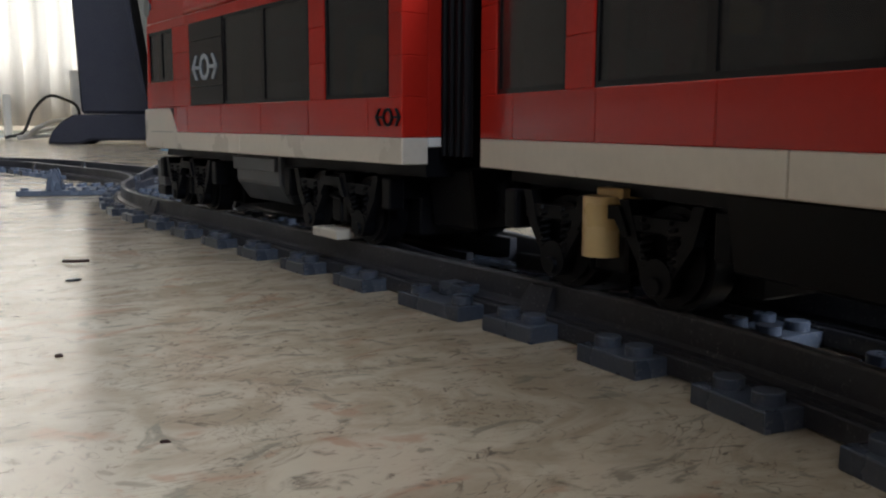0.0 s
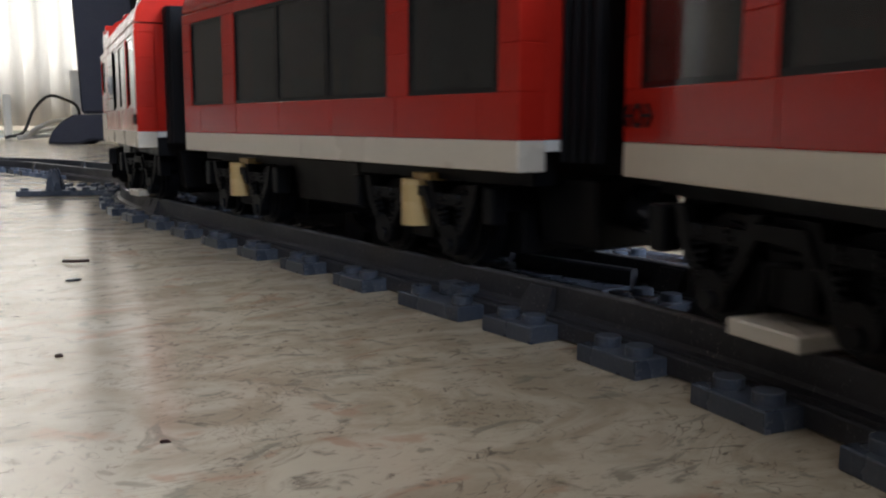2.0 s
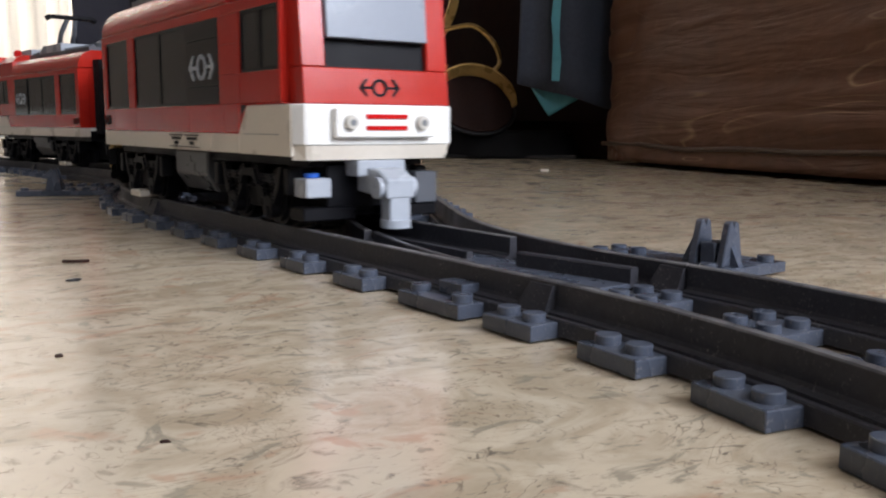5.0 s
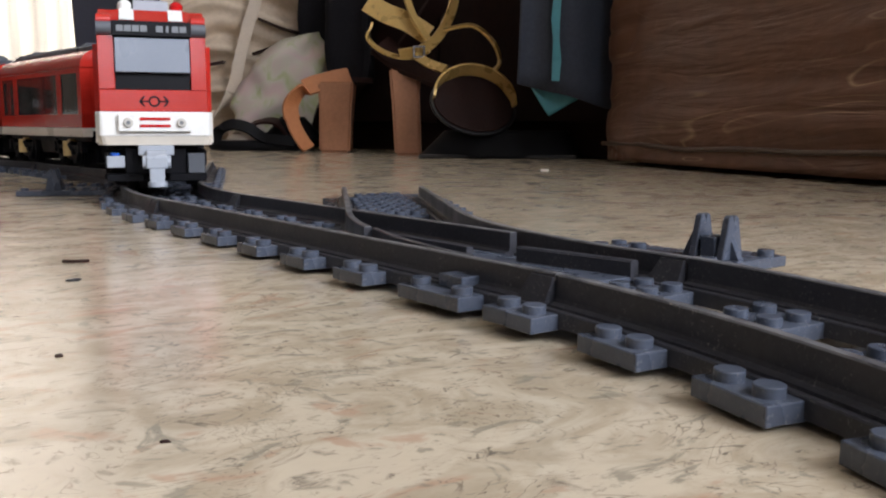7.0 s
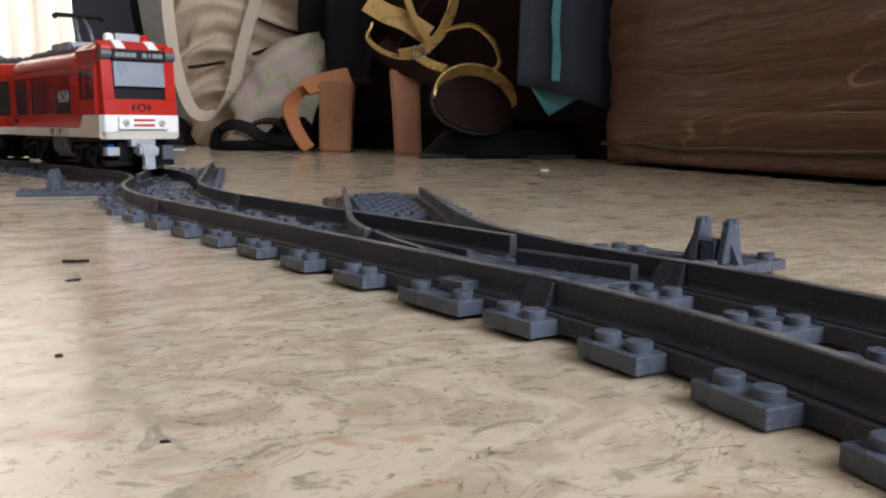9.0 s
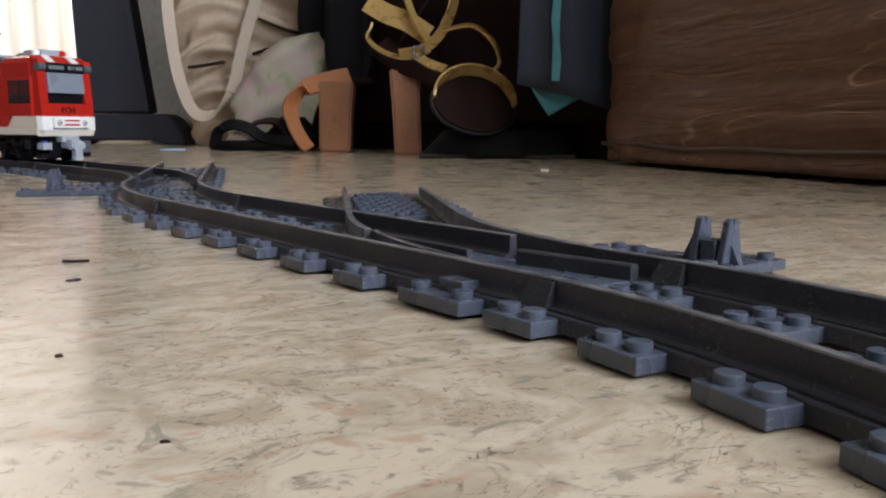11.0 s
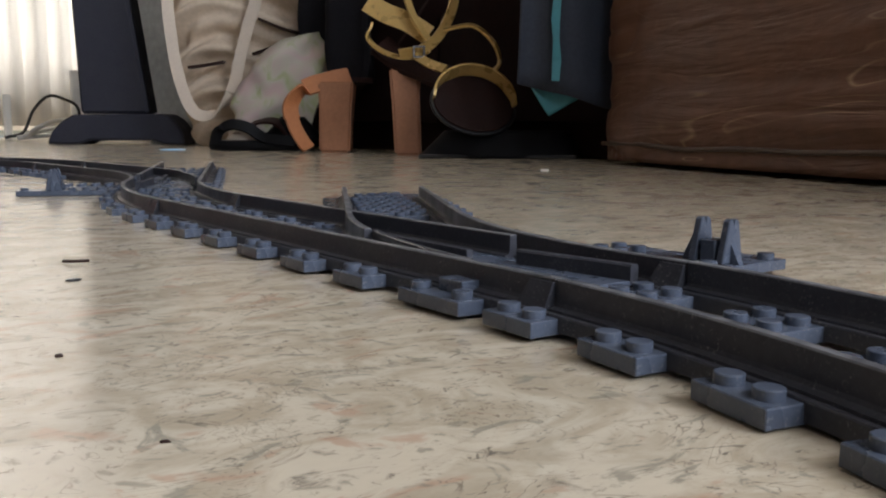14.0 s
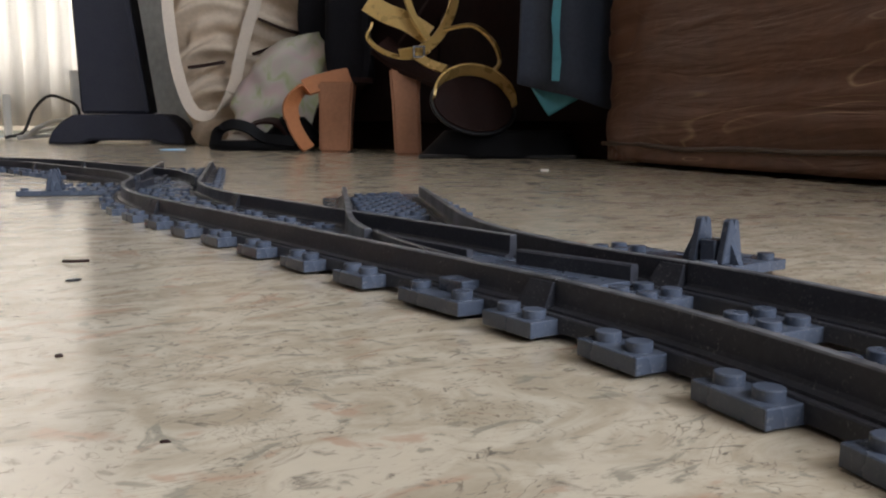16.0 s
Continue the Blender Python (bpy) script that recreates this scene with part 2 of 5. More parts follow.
def prism(bm, pts, lo, hi, axis="y", bevel=0.0):
    """A polygon (two coordinates) drawn out along an axis: x: (y, z), y: (x, z), z: (x, y)."""
    put = {"x": lambda a, b, c: (c, a, b), "y": lambda a, b, c: (a, c, b), "z": lambda a, b, c: (a, b, c)}[axis]
    p = [bm.verts.new(put(a, b, lo)) for a, b in pts]
    q = [bm.verts.new(put(a, b, hi)) for a, b in pts]
    n = len(pts)
    fs = [bm.faces.new(p[::-1]), bm.faces.new(q)]
    fs += [bm.faces.new((p[i], p[(i + 1) % n], q[(i + 1) % n], q[i])) for i in range(n)]
    bmesh.ops.recalc_face_normals(bm, faces=fs)
    if bevel:
        bmesh.ops.bevel(bm, geom=list({e for f in fs for e in f.edges}), offset=bevel, segments=1, affect="EDGES")


def sweep(bm, line, profile, caps=True):
    """A profile of (offset to the right, height) along a line of (x, y, heading)."""
    rings = []
    for x, y, h in line:
        rx, ry = cos(h), -sin(h)
        rings.append([bm.verts.new((x + rx * u, y + ry * u, z)) for u, z in profile])
    n = len(profile)
    fs = []
    for a, b in zip(rings, rings[1:]):
        fs += [bm.faces.new((a[i], a[(i + 1) % n], b[(i + 1) % n], b[i])) for i in range(n)]
    if caps:
        fs += [bm.faces.new(rings[0][::-1]), bm.faces.new(rings[-1])]
    bmesh.ops.recalc_face_normals(bm, faces=fs)


def ribbon(bm, pts, width, thick, side=(1, 0, 0)):
    """A flat band of some thickness along 3D points; side: the way of its width (one, or one a point)."""
    rings = []
    for i, p in enumerate(pts):
        p = Vector(p)
        d = (Vector(pts[min(i + 1, len(pts) - 1)]) - Vector(pts[max(i - 1, 0)])).normalized()
        s = Vector(side[i] if isinstance(side[0], (tuple, Vector)) else side)
        s = (s - d * s.dot(d)).normalized()
        n = d.cross(s)
        w = width[i] if isinstance(width, (list, tuple)) else width
        rings.append([bm.verts.new(p + s * a * w / 2 + n * b * thick / 2) for a, b in ((-1, -1), (1, -1), (1, 1), (-1, 1))])
    fs = []
    for a, b in zip(rings, rings[1:]):
        fs += [bm.faces.new((a[i], a[(i + 1) % 4], b[(i + 1) % 4], b[i])) for i in range(4)]
    fs += [bm.faces.new(rings[0][::-1]), bm.faces.new(rings[-1])]
    for f in fs:
        f.smooth = False
    bmesh.ops.recalc_face_normals(bm, faces=fs)


def hose(bm, pts, r, n=8):
    """A round cord along 3D points."""
    rings = []
    for i, p in enumerate(pts):
        d = (Vector(pts[min(i + 1, len(pts) - 1)]) - Vector(pts[max(i - 1, 0)])).normalized()
        u = d.orthogonal().normalized() if not rings else (u - d * u.dot(d)).normalized()
        v = d.cross(u)
        rr = r[i] if isinstance(r, (list, tuple)) else r
        rings.append([bm.verts.new(Vector(p) + (u * cos(2 * pi * k / n) + v * sin(2 * pi * k / n)) * rr) for k in range(n)])
    for a, b in zip(rings, rings[1:]):
        for k in range(n):
            f = bm.faces.new((a[k], a[(k + 1) % n], b[(k + 1) % n], b[k]))
            f.smooth = True
    bm.faces.new(rings[0][::-1])
    bm.faces.new(rings[-1])


def curve_points(ctrl, steps=8):
    """A smooth line through control points."""
    c = [Vector(p) for p in ctrl]
    c = [c[0] * 2 - c[1]] + c + [c[-1] * 2 - c[-2]]
    out = []
    for i in range(1, len(c) - 2):
        for k in range(steps):
            t = k / steps
            a, b, d, e = c[i - 1], c[i], c[i + 1], c[i + 2]
            out.append(0.5 * (2 * b + (d - a) * t + (2 * a - 5 * b + 4 * d - e) * t * t + (3 * b - a - 3 * d + e) * t ** 3))
    return out + [c[-2]]


def mesh_of(name, bm, mat):
    me = bpy.data.meshes.new(name)
    bm.to_mesh(me)
    bm.free()
    me.materials.append(mat)
    return me


def part(name, bm, mat, parent=None, label="", at=None):
    ob = new(name, mesh_of(name, bm, mat) if isinstance(bm, bmesh.types.BMesh) else bm)
    if parent:
        ob.parent = parent
    if at is not None:
        ob.matrix_basis = at
    if label:
        ob["label"] = label
    return ob


def thing(name, label, category, at=None, group="", kind=""):
    ob = new(name)
    ob.empty_display_size = 0.02
    if at is not None:
        ob.matrix_basis = at
    return tagged(ob, label, category, group, kind)


def solid(name, bm, mat, label, category="", kind="", at=None, group=""):
    return tagged(part(name, bm, mat, None, "", at), label, category, group, kind)

# ---------- the line of the track ----------


R40, STEP, W8 = 0.32, radians(22.5), 0.008
LEAD, R_TURN, A_TURN, TAIL = 0.009, 0.265, radians(28.5), 0.1450
LEGS = [(0.256, 0.0), (R40 * STEP, 1 / R40), (LEAD, 0.0), (R_TURN * A_TURN, -1 / R_TURN), (TAIL, 0.0)] + [(R40 * STEP, -1 / R40)] * 8


def along(legs, s):
    """The place and heading (to the right of +y) s metres along straight and curved legs."""
    x = y = h = 0.0
    for length, k in legs:
        d = min(s, length)
        if k == 0:
            x, y = x + d * sin(h), y + d * cos(h)
        else:
            h2 = h + k * d
            x, y, h = x + (cos(h) - cos(h2)) / k, y + (sin(h2) - sin(h)) / k, h2
        s -= d
        if s <= 1e-9:
            break
    return x, y, h


def on_track(s):
    if s < 0:
        a = -s / R40
        return -R40 + R40 * cos(a), -R40 * sin(a), a
    return along(LEGS, s)


def line_of(legs, s0, s1, n, off=0.0):
    out = []
    for i in range(n + 1):
        x, y, h = along(legs, s0 + (s1 - s0) * i / n)
        out.append((x + off * cos(h), y - off * sin(h), h))
    return out

# ---------- the room ----------


def room():
    bm = bmesh.new()
    box(bm, -2.2, 2.2, -2.2, 3.1, -0.05, 0.0)
    solid("floor", bm, M_FLOOR, "beige marbled linoleum floor with dark flecks and a worn gloss", "floor", "structure")
    bm = bmesh.new()
    box(bm, -2.2, 2.2, -2.2, 3.1, 2.5, 2.6)
    solid("ceiling", bm, M_CEIL, "plain white painted ceiling", "ceiling", "structure")
    for name, spans in (
        ("wall_north", [(-2.2, -0.30, 2.75, 2.95, 0, 2.5), (0.75, 2.2, 2.75, 2.95, 0, 2.5), (-0.30, 0.75, 2.75, 2.95, 2.15, 2.5)]),
        ("wall_south", [(-2.2, -1.05, -2.2, -2.0, 0, 2.5), (-0.5, 0.0, -2.2, -2.0, 0, 2.5), (1.5, 2.2, -2.2, -2.0, 0, 2.5), (0.0, 1.5, -2.2, -2.0, 0, 0.7),
                        (0.0, 1.5, -2.2, -2.0, 2.0, 2.5), (-1.05, -0.5, -2.2, -2.0, 0, 0.7), (-1.05, -0.5, -2.2, -2.0, 2.0, 2.5)]),
        ("wall_east", [(1.4, 1.6, -2.0, 2.75, 0, 2.5)]),
        ("wall_west", [(-2.2, -2.0, -2.0, 2.75, 0, 2.5)]),
    ):
        bm = bmesh.new()
        for s in spans:
            box(bm, *s)
        solid(name, bm, M_WALL, "plain cream plastered room wall", "wall", "structure")
    bm = bmesh.new()
    for a, b in ((-2.0, -0.42), (0.84, 1.4)):
        box(bm, a, b, 2.735, 2.75, 0.0, 0.08, 0.003)
    solid("baseboard", bm, M_TRIM, "low white gloss painted baseboard", "baseboard", "structure")


room()

# ---------- track pieces ----------
Z_TIE, Z_RAIL = 0.0032, 0.0100
RAIL_SIDE = [(0.0050, 0.0004), (0.0050, 0.0034), (0.0048, 0.0037), (0.0038, 0.0038), (0.0036, 0.0030), (0.0032, 0.0030), (0.0031, 0.0041), (0.0016, 0.0045),
             (0.0013, 0.0052), (0.0012, Z_RAIL - 0.0003), (0.0009, Z_RAIL)]
PROFILE = RAIL_SIDE + [(-u, z) for u, z in reversed(RAIL_SIDE)]
JOINT = -0.0026                  # rails end a little before the sleepers do
BLADE = [(-0.0014, 0.0034), (0.0014, 0.0034), (0.0014, 0.0076), (0.0010, 0.0081), (-0.0010, 0.0081), (-0.0014, 0.0076)]
TONGUE = [(-0.0009, 0.0034), (0.0009, 0.0034), (0.0009, 0.0093), (0.0006, 0.0096), (-0.0006, 0.0096), (-0.0009, 0.0093)]


def stud(bm, x, y, z, n=12):
    tube(bm, (x, y, z), 0.0024, 0.00155, "z", n)
    tube(bm, (x, y, z + 0.00155), 0.0024, 0.00015, "z", n, 0.00225)


def tie_mesh(name, half, rows, cols=(-0.028, -0.012, -0.004, 0.004, 0.012, 0.028)):
    """A sleeper as long as half to both sides, its studs in rows along the track."""
    bm = bmesh.new()
    box(bm, -0.032, 0.032, -half, half, 0.0, Z_TIE, 0.00018)
    for y in rows:
        for x in cols:
            stud(bm, x, y, Z_TIE)
    return mesh_of("sleeper", bm, M_TRACK)


TIE = tie_mesh("sleeper", 0.0078, (-0.004, 0.004))
HALF = tie_mesh("sleeper", 0.00384, (0.0,))
LONG = tie_mesh("sleeper", 0.0119, (-0.008, 0.008), (-0.028, 0.028))
PLAIN = tie_mesh("sleeper", 0.0078, (-0.004, 0.004), (-0.028, 0.028))


def lay_ties(parent, legs, ties):
    for s, me in ties:
        x, y, h = along(legs, s)
        part("sleeper", me, None, parent, at=pose(x, y, 0, 0, 0, -degrees(h)))


def clip(bm, x, y, h, side):
    """The wedge that joins two rails."""
    rx, ry, fx, fy = cos(h), -sin(h), sin(h), cos(h)
    ring = []
    for base, top in ((0.0003, 0.0003), (0.0096, 0.0072)):
        ring.append([bm.verts.new((x + rx * u * side + fx * d, y + ry * u * side + fy * d, z)) for u, z, d in ((0.0008, 0.0030, base), (0.0044, 0.0030, base), (0.0019, 0.0092, top), (0.0008, 0.0092, top))])
    a, b = ring
    fs = [bm.faces.new(a[::-1]), bm.faces.new(b)] + [bm.faces.new((a[i], a[(i + 1) % 4], b[(i + 1) % 4], b[i])) for i in range(4)]
    bmesh.ops.recalc_face_normals(bm, faces=fs)


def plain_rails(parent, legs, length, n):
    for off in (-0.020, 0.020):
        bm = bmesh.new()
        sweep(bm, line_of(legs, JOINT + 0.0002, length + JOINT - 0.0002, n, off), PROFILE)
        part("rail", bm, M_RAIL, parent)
    for off in (-0.020, 0.020):
        x, y, h = line_of(legs, JOINT, length, 1, off)[0]
        for side in (-1, 1):
            bm = bmesh.new()
            clip(bm, x, y, h, side)
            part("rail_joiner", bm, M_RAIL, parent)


def curve_track(name, at, k, label):
    ob = thing(name, label, "toy track", at, "curved track pieces")
    legs, length = [(R40 * STEP, k / R40)], R40 * STEP
    plain_rails(ob, legs, length, 12)
    lay_ties(ob, legs, [(0.004, HALF)] + [(length * i / 4, TIE) for i in (1, 2, 3)] + [(length - 0.004, HALF)])
    return ob


def switch_track(name, at, hand, label):
    """Points: a straight leg, and one that turns off to the right (hand 1) or left (-1)."""
    ob = thing(name, label, "toy track switch", at, "track switches")
    straight = [(0.256, 0.0)]
    turn = [(LEAD, 0.0), (R_TURN * A_TURN, hand / R_TURN), (TAIL, 0.0)]
    total = sum(a for a, _ in turn)
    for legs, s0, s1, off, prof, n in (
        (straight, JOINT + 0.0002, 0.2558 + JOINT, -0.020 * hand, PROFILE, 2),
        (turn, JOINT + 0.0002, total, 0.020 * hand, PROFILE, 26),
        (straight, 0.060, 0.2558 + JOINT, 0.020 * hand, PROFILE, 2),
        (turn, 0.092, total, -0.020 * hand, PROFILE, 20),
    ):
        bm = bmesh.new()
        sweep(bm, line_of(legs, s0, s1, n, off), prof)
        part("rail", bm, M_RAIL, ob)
    bm = bmesh.new()
    sweep(bm, [(0.0155 * hand, 0.010, -0.05 * hand), (0.0135 * hand, 0.026, -0.12 * hand), (0.0105 * hand, 0.046, -0.16 * hand)], BLADE)
    part("switch_blade", bm, M_RAIL, ob)
    bm = bmesh.new()
    sweep(bm, line_of(turn, 0.030, 0.0918, 12, -0.020 * hand + 0.0022 * hand), TONGUE)
    part("switch_blade", bm, M_RAIL, ob)
    bm = bmesh.new()
    sweep(bm, [(0.0075 * hand, 0.064, 0), (0.0075 * hand, 0.128, 0)], [(-0.0011, 0.0034), (0.0011, 0.0034), (0.0011, 0.0062), (-0.0011, 0.0062)])
    part("check_rail", bm, M_RAIL, ob)
    bm = bmesh.new()
    for x in (-0.013, 0.004):
        box(bm, min(x * hand, (x + 0.011) * hand), max(x * hand, (x + 0.011) * hand), 0.010, 0.150, 0.0030, 0.0042, 0.0002)
    part("sliding_plate", bm, M_TRACK, ob)
    for s in (0.0, 0.256):
        for off in (-0.020, 0.020):
            if s == 0.0 or off * hand < 0:
                bm = bmesh.new()
                clip(bm, off, s + JOINT if s == 0.0 else s + JOINT - 0.0085, 0, -1 if off < 0 or s == 0.0 else 1)
                part("rail_joiner", bm, M_RAIL, ob)
    lay_ties(ob, straight, [(0.004, HALF), (0.028, LONG)] + [(0.032 * i, PLAIN if i < 5 else TIE) for i in range(2, 8)] + [(0.252, HALF)])
    bm = bmesh.new()
    box(bm, *sorted((-0.0262 * hand, -0.0196 * hand)), 0.0225, 0.0315, Z_TIE, Z_TIE + 0.0030, 0.0002)
    part("stop_block", bm, M_TRACK, ob)
    # studded plates that carry the end of the leg that turns off
    for k in range(7):
        bm = bmesh.new()
        y0 = 0.186 + 0.016 * k
        c = 0.0640 + 0.008 * k
        box(bm, c - 0.0318, c + 0.0318, y0 - 0.0079, y0 + 0.0079, 0.0, Z_TIE, 0.00018)
        for ix in range(8):
            for dy in (-0.004, 0.004):
                ux, uy = c - 0.028 + 0.008 * ix, y0 + dy
                gx, gy, gh = along([(LEAD, 0.0), (R_TURN * A_TURN, 1 / R_TURN), (TAIL + 0.03, 0.0)], 0.15 + (uy - 0.146) / cos(A_TURN))
                off = (ux - gx) * cos(A_TURN)
                if abs(abs(off) - 0.020) > 0.0062:
                    stud(bm, ux, uy, Z_TIE, 10)
        bmesh.ops.transform(bm, matrix=Matrix.Diagonal((hand, 1, 1, 1)), verts=bm.verts)
        bmesh.ops.recalc_face_normals(bm, faces=bm.faces)
        part("sleeper", bm, M_TRACK, ob)
    # the stand of the lever, with its two prongs
    bm = bmesh.new()
    box(bm, 0.0325, 0.0825, 0.014, 0.0298, 0.0002, Z_TIE, 0.0002)
    box(bm, 0.0325, 0.070, 0.030, 0.0615, 0.0002, Z_TIE, 0.0002)
    for x in (0.037, 0.045, 0.053, 0.0785):
        stud(bm, x, 0.018, Z_TIE)
    for x in (0.037, 0.045, 0.053, 0.061):
        stud(bm, x, 0.058, Z_TIE)
        stud(bm, x, 0.050, Z_TIE)
    m = Matrix.Diagonal((hand, 1, 1, 1))
    bmesh.ops.transform(bm, matrix=m, verts=bm.verts)
    bmesh.ops.recalc_face_normals(bm, faces=bm.faces)
    stand = part("lever_stand", bm, M_TRACK, ob)
    for y, tall in ((0.0186, 0.0150), (0.0280, 0.0150)):
        bm = bmesh.new()
        prism(bm, [(0.0582, Z_TIE), (0.0672, Z_TIE), (0.0649, tall), (0.0637, tall + 0.0006), (0.0630, tall - 0.0014), (0.0623, tall + 0.0006), (0.0610, tall)], y - 0.0012, y + 0.0012, "y", 0.0003)
        prism(bm, [(y + 0.001, Z_TIE), (y + 0.006 if y > 0.02 else y - 0.004, Z_TIE), (y + 0.001, 0.013)], 0.0617, 0.0637, "x")
        bmesh.ops.transform(bm, matrix=m, verts=bm.verts)
        bmesh.ops.recalc_face_normals(bm, faces=bm.faces)
        part("prong", bm, M_TRACK, stand)
    bm = bmesh.new()
    box(bm, *sorted((0.0592 * hand, 0.0662 * hand)), 0.0208, 0.0258, Z_TIE, 0.0095, 0.0003)
    part("pivot_block", bm, M_TRACK, stand)
    return ob


# pieces before the switch: each hangs from the one ahead of it
def back_pose(i):
    x, y, h = on_track(-R40 * STEP * i)
    return pose(x, y, 0, 0, 0, -degrees(h))


GREY_TRACK = "curved dark grey plastic toy track with studded sleepers"
near_curve = curve_track("curved_track", back_pose(1), -1, GREY_TRACK)
for i in (2, 3, 4):
    curve_track("curved_track", back_pose(i), -1, GREY_TRACK)
first_switch = switch_track("track_switch", pose(0, 0, 0), 1, "dark grey plastic toy track switch with an unused side leg")


def ahead(s):
    x, y, h = on_track(s)
    return pose(x, y, 0, 0, 0, -degrees(h))


S_SW = 0.256 + R40 * STEP
S_OUT = S_SW + LEAD + R_TURN * A_TURN + TAIL
curve_track("curved_track", ahead(0.256), 1, GREY_TRACK)
switch_track("track_switch", ahead(S_SW), -1, "dark grey plastic toy track switch taken on its turning leg")
for i in range(4):
    curve_track("curved_track", ahead(S_OUT + R40 * STEP * i), -1, GREY_TRACK)

# ---------- the train ----------
Z_B = 0.0476                     # top of the white bumper
HF = 0.0262                      # half the width of the cab face
HW = 0.028                       # half the width of a coach
Z0, Z1, Z2, Z3, Z4, Z5 = 0.0323, 0.0387, 0.0483, 0.0771, 0.0805, 0.0965


def bogie(parent, at, mark, cream=False):
    ob = part("bogie", bogie_frame(), M_BLACK, parent, "black plastic bogie with sprung axle boxes", at)
    for y in (-0.014, 0.014):
        bm = bmesh.new()
        for sx in (-1, 1):
            tube(bm, (sx * 0.0150, y, 0.0190), 0.0092, sx * 0.0055, "x", 24)
            tube(bm, (sx * 0.0205, y, 0.0190), 0.0080, sx * 0.0012, "x", 24)
        tube(bm, (-0.015, y, 0.0190), 0.002, 0.030, "x", 8)
        part("wheelset", bm, M_BLACK, ob, "black plastic wheels")
        for sx in (-1, 1):
            a, b = sorted((sx * 0.0222, sx * 0.0246))
            bm = bmesh.new()
            for d in (-1, 1):
                prism(bm, [(y + d * 0.0098, 0.0288), (y + d * 0.0074, 0.0288), (y + d * 0.0050, 0.0222), (y + d * 0.0012, 0.0172), (y + d * 0.0026, 0.0150), (y + d * 0.0078, 0.0222)], a, b, "x")
            prism(bm, [(y - 0.0064, 0.0262), (y + 0.0064, 0.0262), (y + 0.0060, 0.0236), (y - 0.0060, 0.0236)], a + 0.0002, b - 0.0002, "x")
            tube(bm, (sx * 0.0216, y, 0.0158), 0.0036, sx * 0.0033, "x", 16)
            part("axle_hanger", bm, M_BLACK, ob)
            bm = bmesh.new()
            box(bm, *sorted((sx * 0.0205, sx * 0.0250)), *sorted((y * 1.871, y * 2.143)), 0.0205, 0.0286, 0.0004)
            part("end_block", bm, M_BLACK, ob)
            bm = bmesh.new()
            tube(bm, (sx * 0.0246, y, 0.0146), 0.0018, sx * 0.0010, "x", 12, 0.0015)
            part("axle_cap", bm, M_BLACK, ob)
            for dy in (-0.0032, 0.0032):
                bm = bmesh.new()
                hose(bm, [(sx * 0.0240 + 0.0009 * cos(k * pi / 3), y + dy + 0.0009 * sin(k * pi / 3), 0.0178 + 0.0080 * k / 36) for k in range(37)], 0.0004, 5)
                part("spring", bm, M_BLACK, ob)
    for sx in (-1, 1):
        bm = bmesh.new()
        hose(bm, [(sx * 0.0225, -0.0032, 0.0150), (sx * 0.0238, -0.0032, 0.0155), (sx * 0.0238, -0.0032, 0.0218), (sx * 0.0238, 0.0026, 0.0222)], 0.0006, 6)
        part("brake_pipe", bm, M_BLACK, ob)
        bm = bmesh.new()
        prism(bm, [(-0.0075, 0.0226), (-0.0050, 0.0276), (0.0050, 0.0276), (0.0075, 0.0226), (0.0062, 0.0222), (0.0040, 0.0252), (-0.0040, 0.0252), (-0.0062, 0.0222)], *sorted((sx * 0.0226, sx * 0.0254)), "x")
        part("side_beam", bm, M_BLACK, ob)
        if mark:
            bm = bmesh.new()
            tube(bm, (sx * 0.0236, -0.0010, 0.0180), 0.0037, 0.0110, "z", 18)
            box(bm, *sorted((sx * 0.0180, sx * 0.0232)), -0.0035, 0.0035, 0.0250, 0.0305, 0.0003)
            part("damper", bm, M_TAN, ob, "tan round damper")
        if cream:
            bm = bmesh.new()
            box(bm, *sorted((sx * 0.0170, sx * 0.0275)), -0.007, 0.007, 0.0108, 0.0134, 0.0003)
            part("sand_plate", bm, M_CREAM, ob, "cream flat plate low on the bogie")
    return ob


def bogie_frame():
    """The middle of a bogie with its crossbars."""
    bm = bmesh.new()
    box(bm, -0.0135, 0.0135, -0.027, 0.027, 0.0130, 0.0300, 0.0005)
    for sx in (-1, 1):
        box(bm, *sorted((sx * 0.0130, sx * 0.0226)), -0.0045, 0.0045, 0.0150, 0.0240, 0.0005)
        box(bm, *sorted((sx * 0.010, sx * 0.0220)), -0.005, 0.005, 0.0235, 0.0285)
        for d in (-1, 1):
            box(bm, *sorted((sx * 0.0130, sx * 0.0222)), *sorted((d * 0.0240, d * 0.0275)), 0.0230, 0.0286)
    box(bm, -0.004, 0.004, -0.030, 0.030, 0.0150, 0.0190, 0.0003)
    return bm


def emblem(bm, y, z, k, x, side=1):
    """A ring between two arrows, flat on a side wall; k: its half length."""
    t, d = 0.00035, 1 if side > 0 else -1

    def bar(pts):
        prism(bm, pts, *sorted((x, x + t * d)), "x")
    n = 16
    for i in range(n):
        a, b = 2 * pi * i / n, 2 * pi * (i + 1) / n
        bar([(y + cos(q) * r * k, z + sin(q) * r * k) for q, r in ((a, 0.26), (b, 0.26), (b, 0.38), (a, 0.38))])
    for s in (-1, 1):
        bar([(y + s * k * u, z + k * v) for u, v in ((0.38, -0.05), (0.92, -0.05), (0.92, 0.05), (0.38, 0.05))])
        for w in (-1, 1):
            bar([(y + s * k * u, z + w * k * v) for u, v in ((1.0, 0.0), (0.70, 0.36), (0.57, 0.36), (0.83, 0.0))])


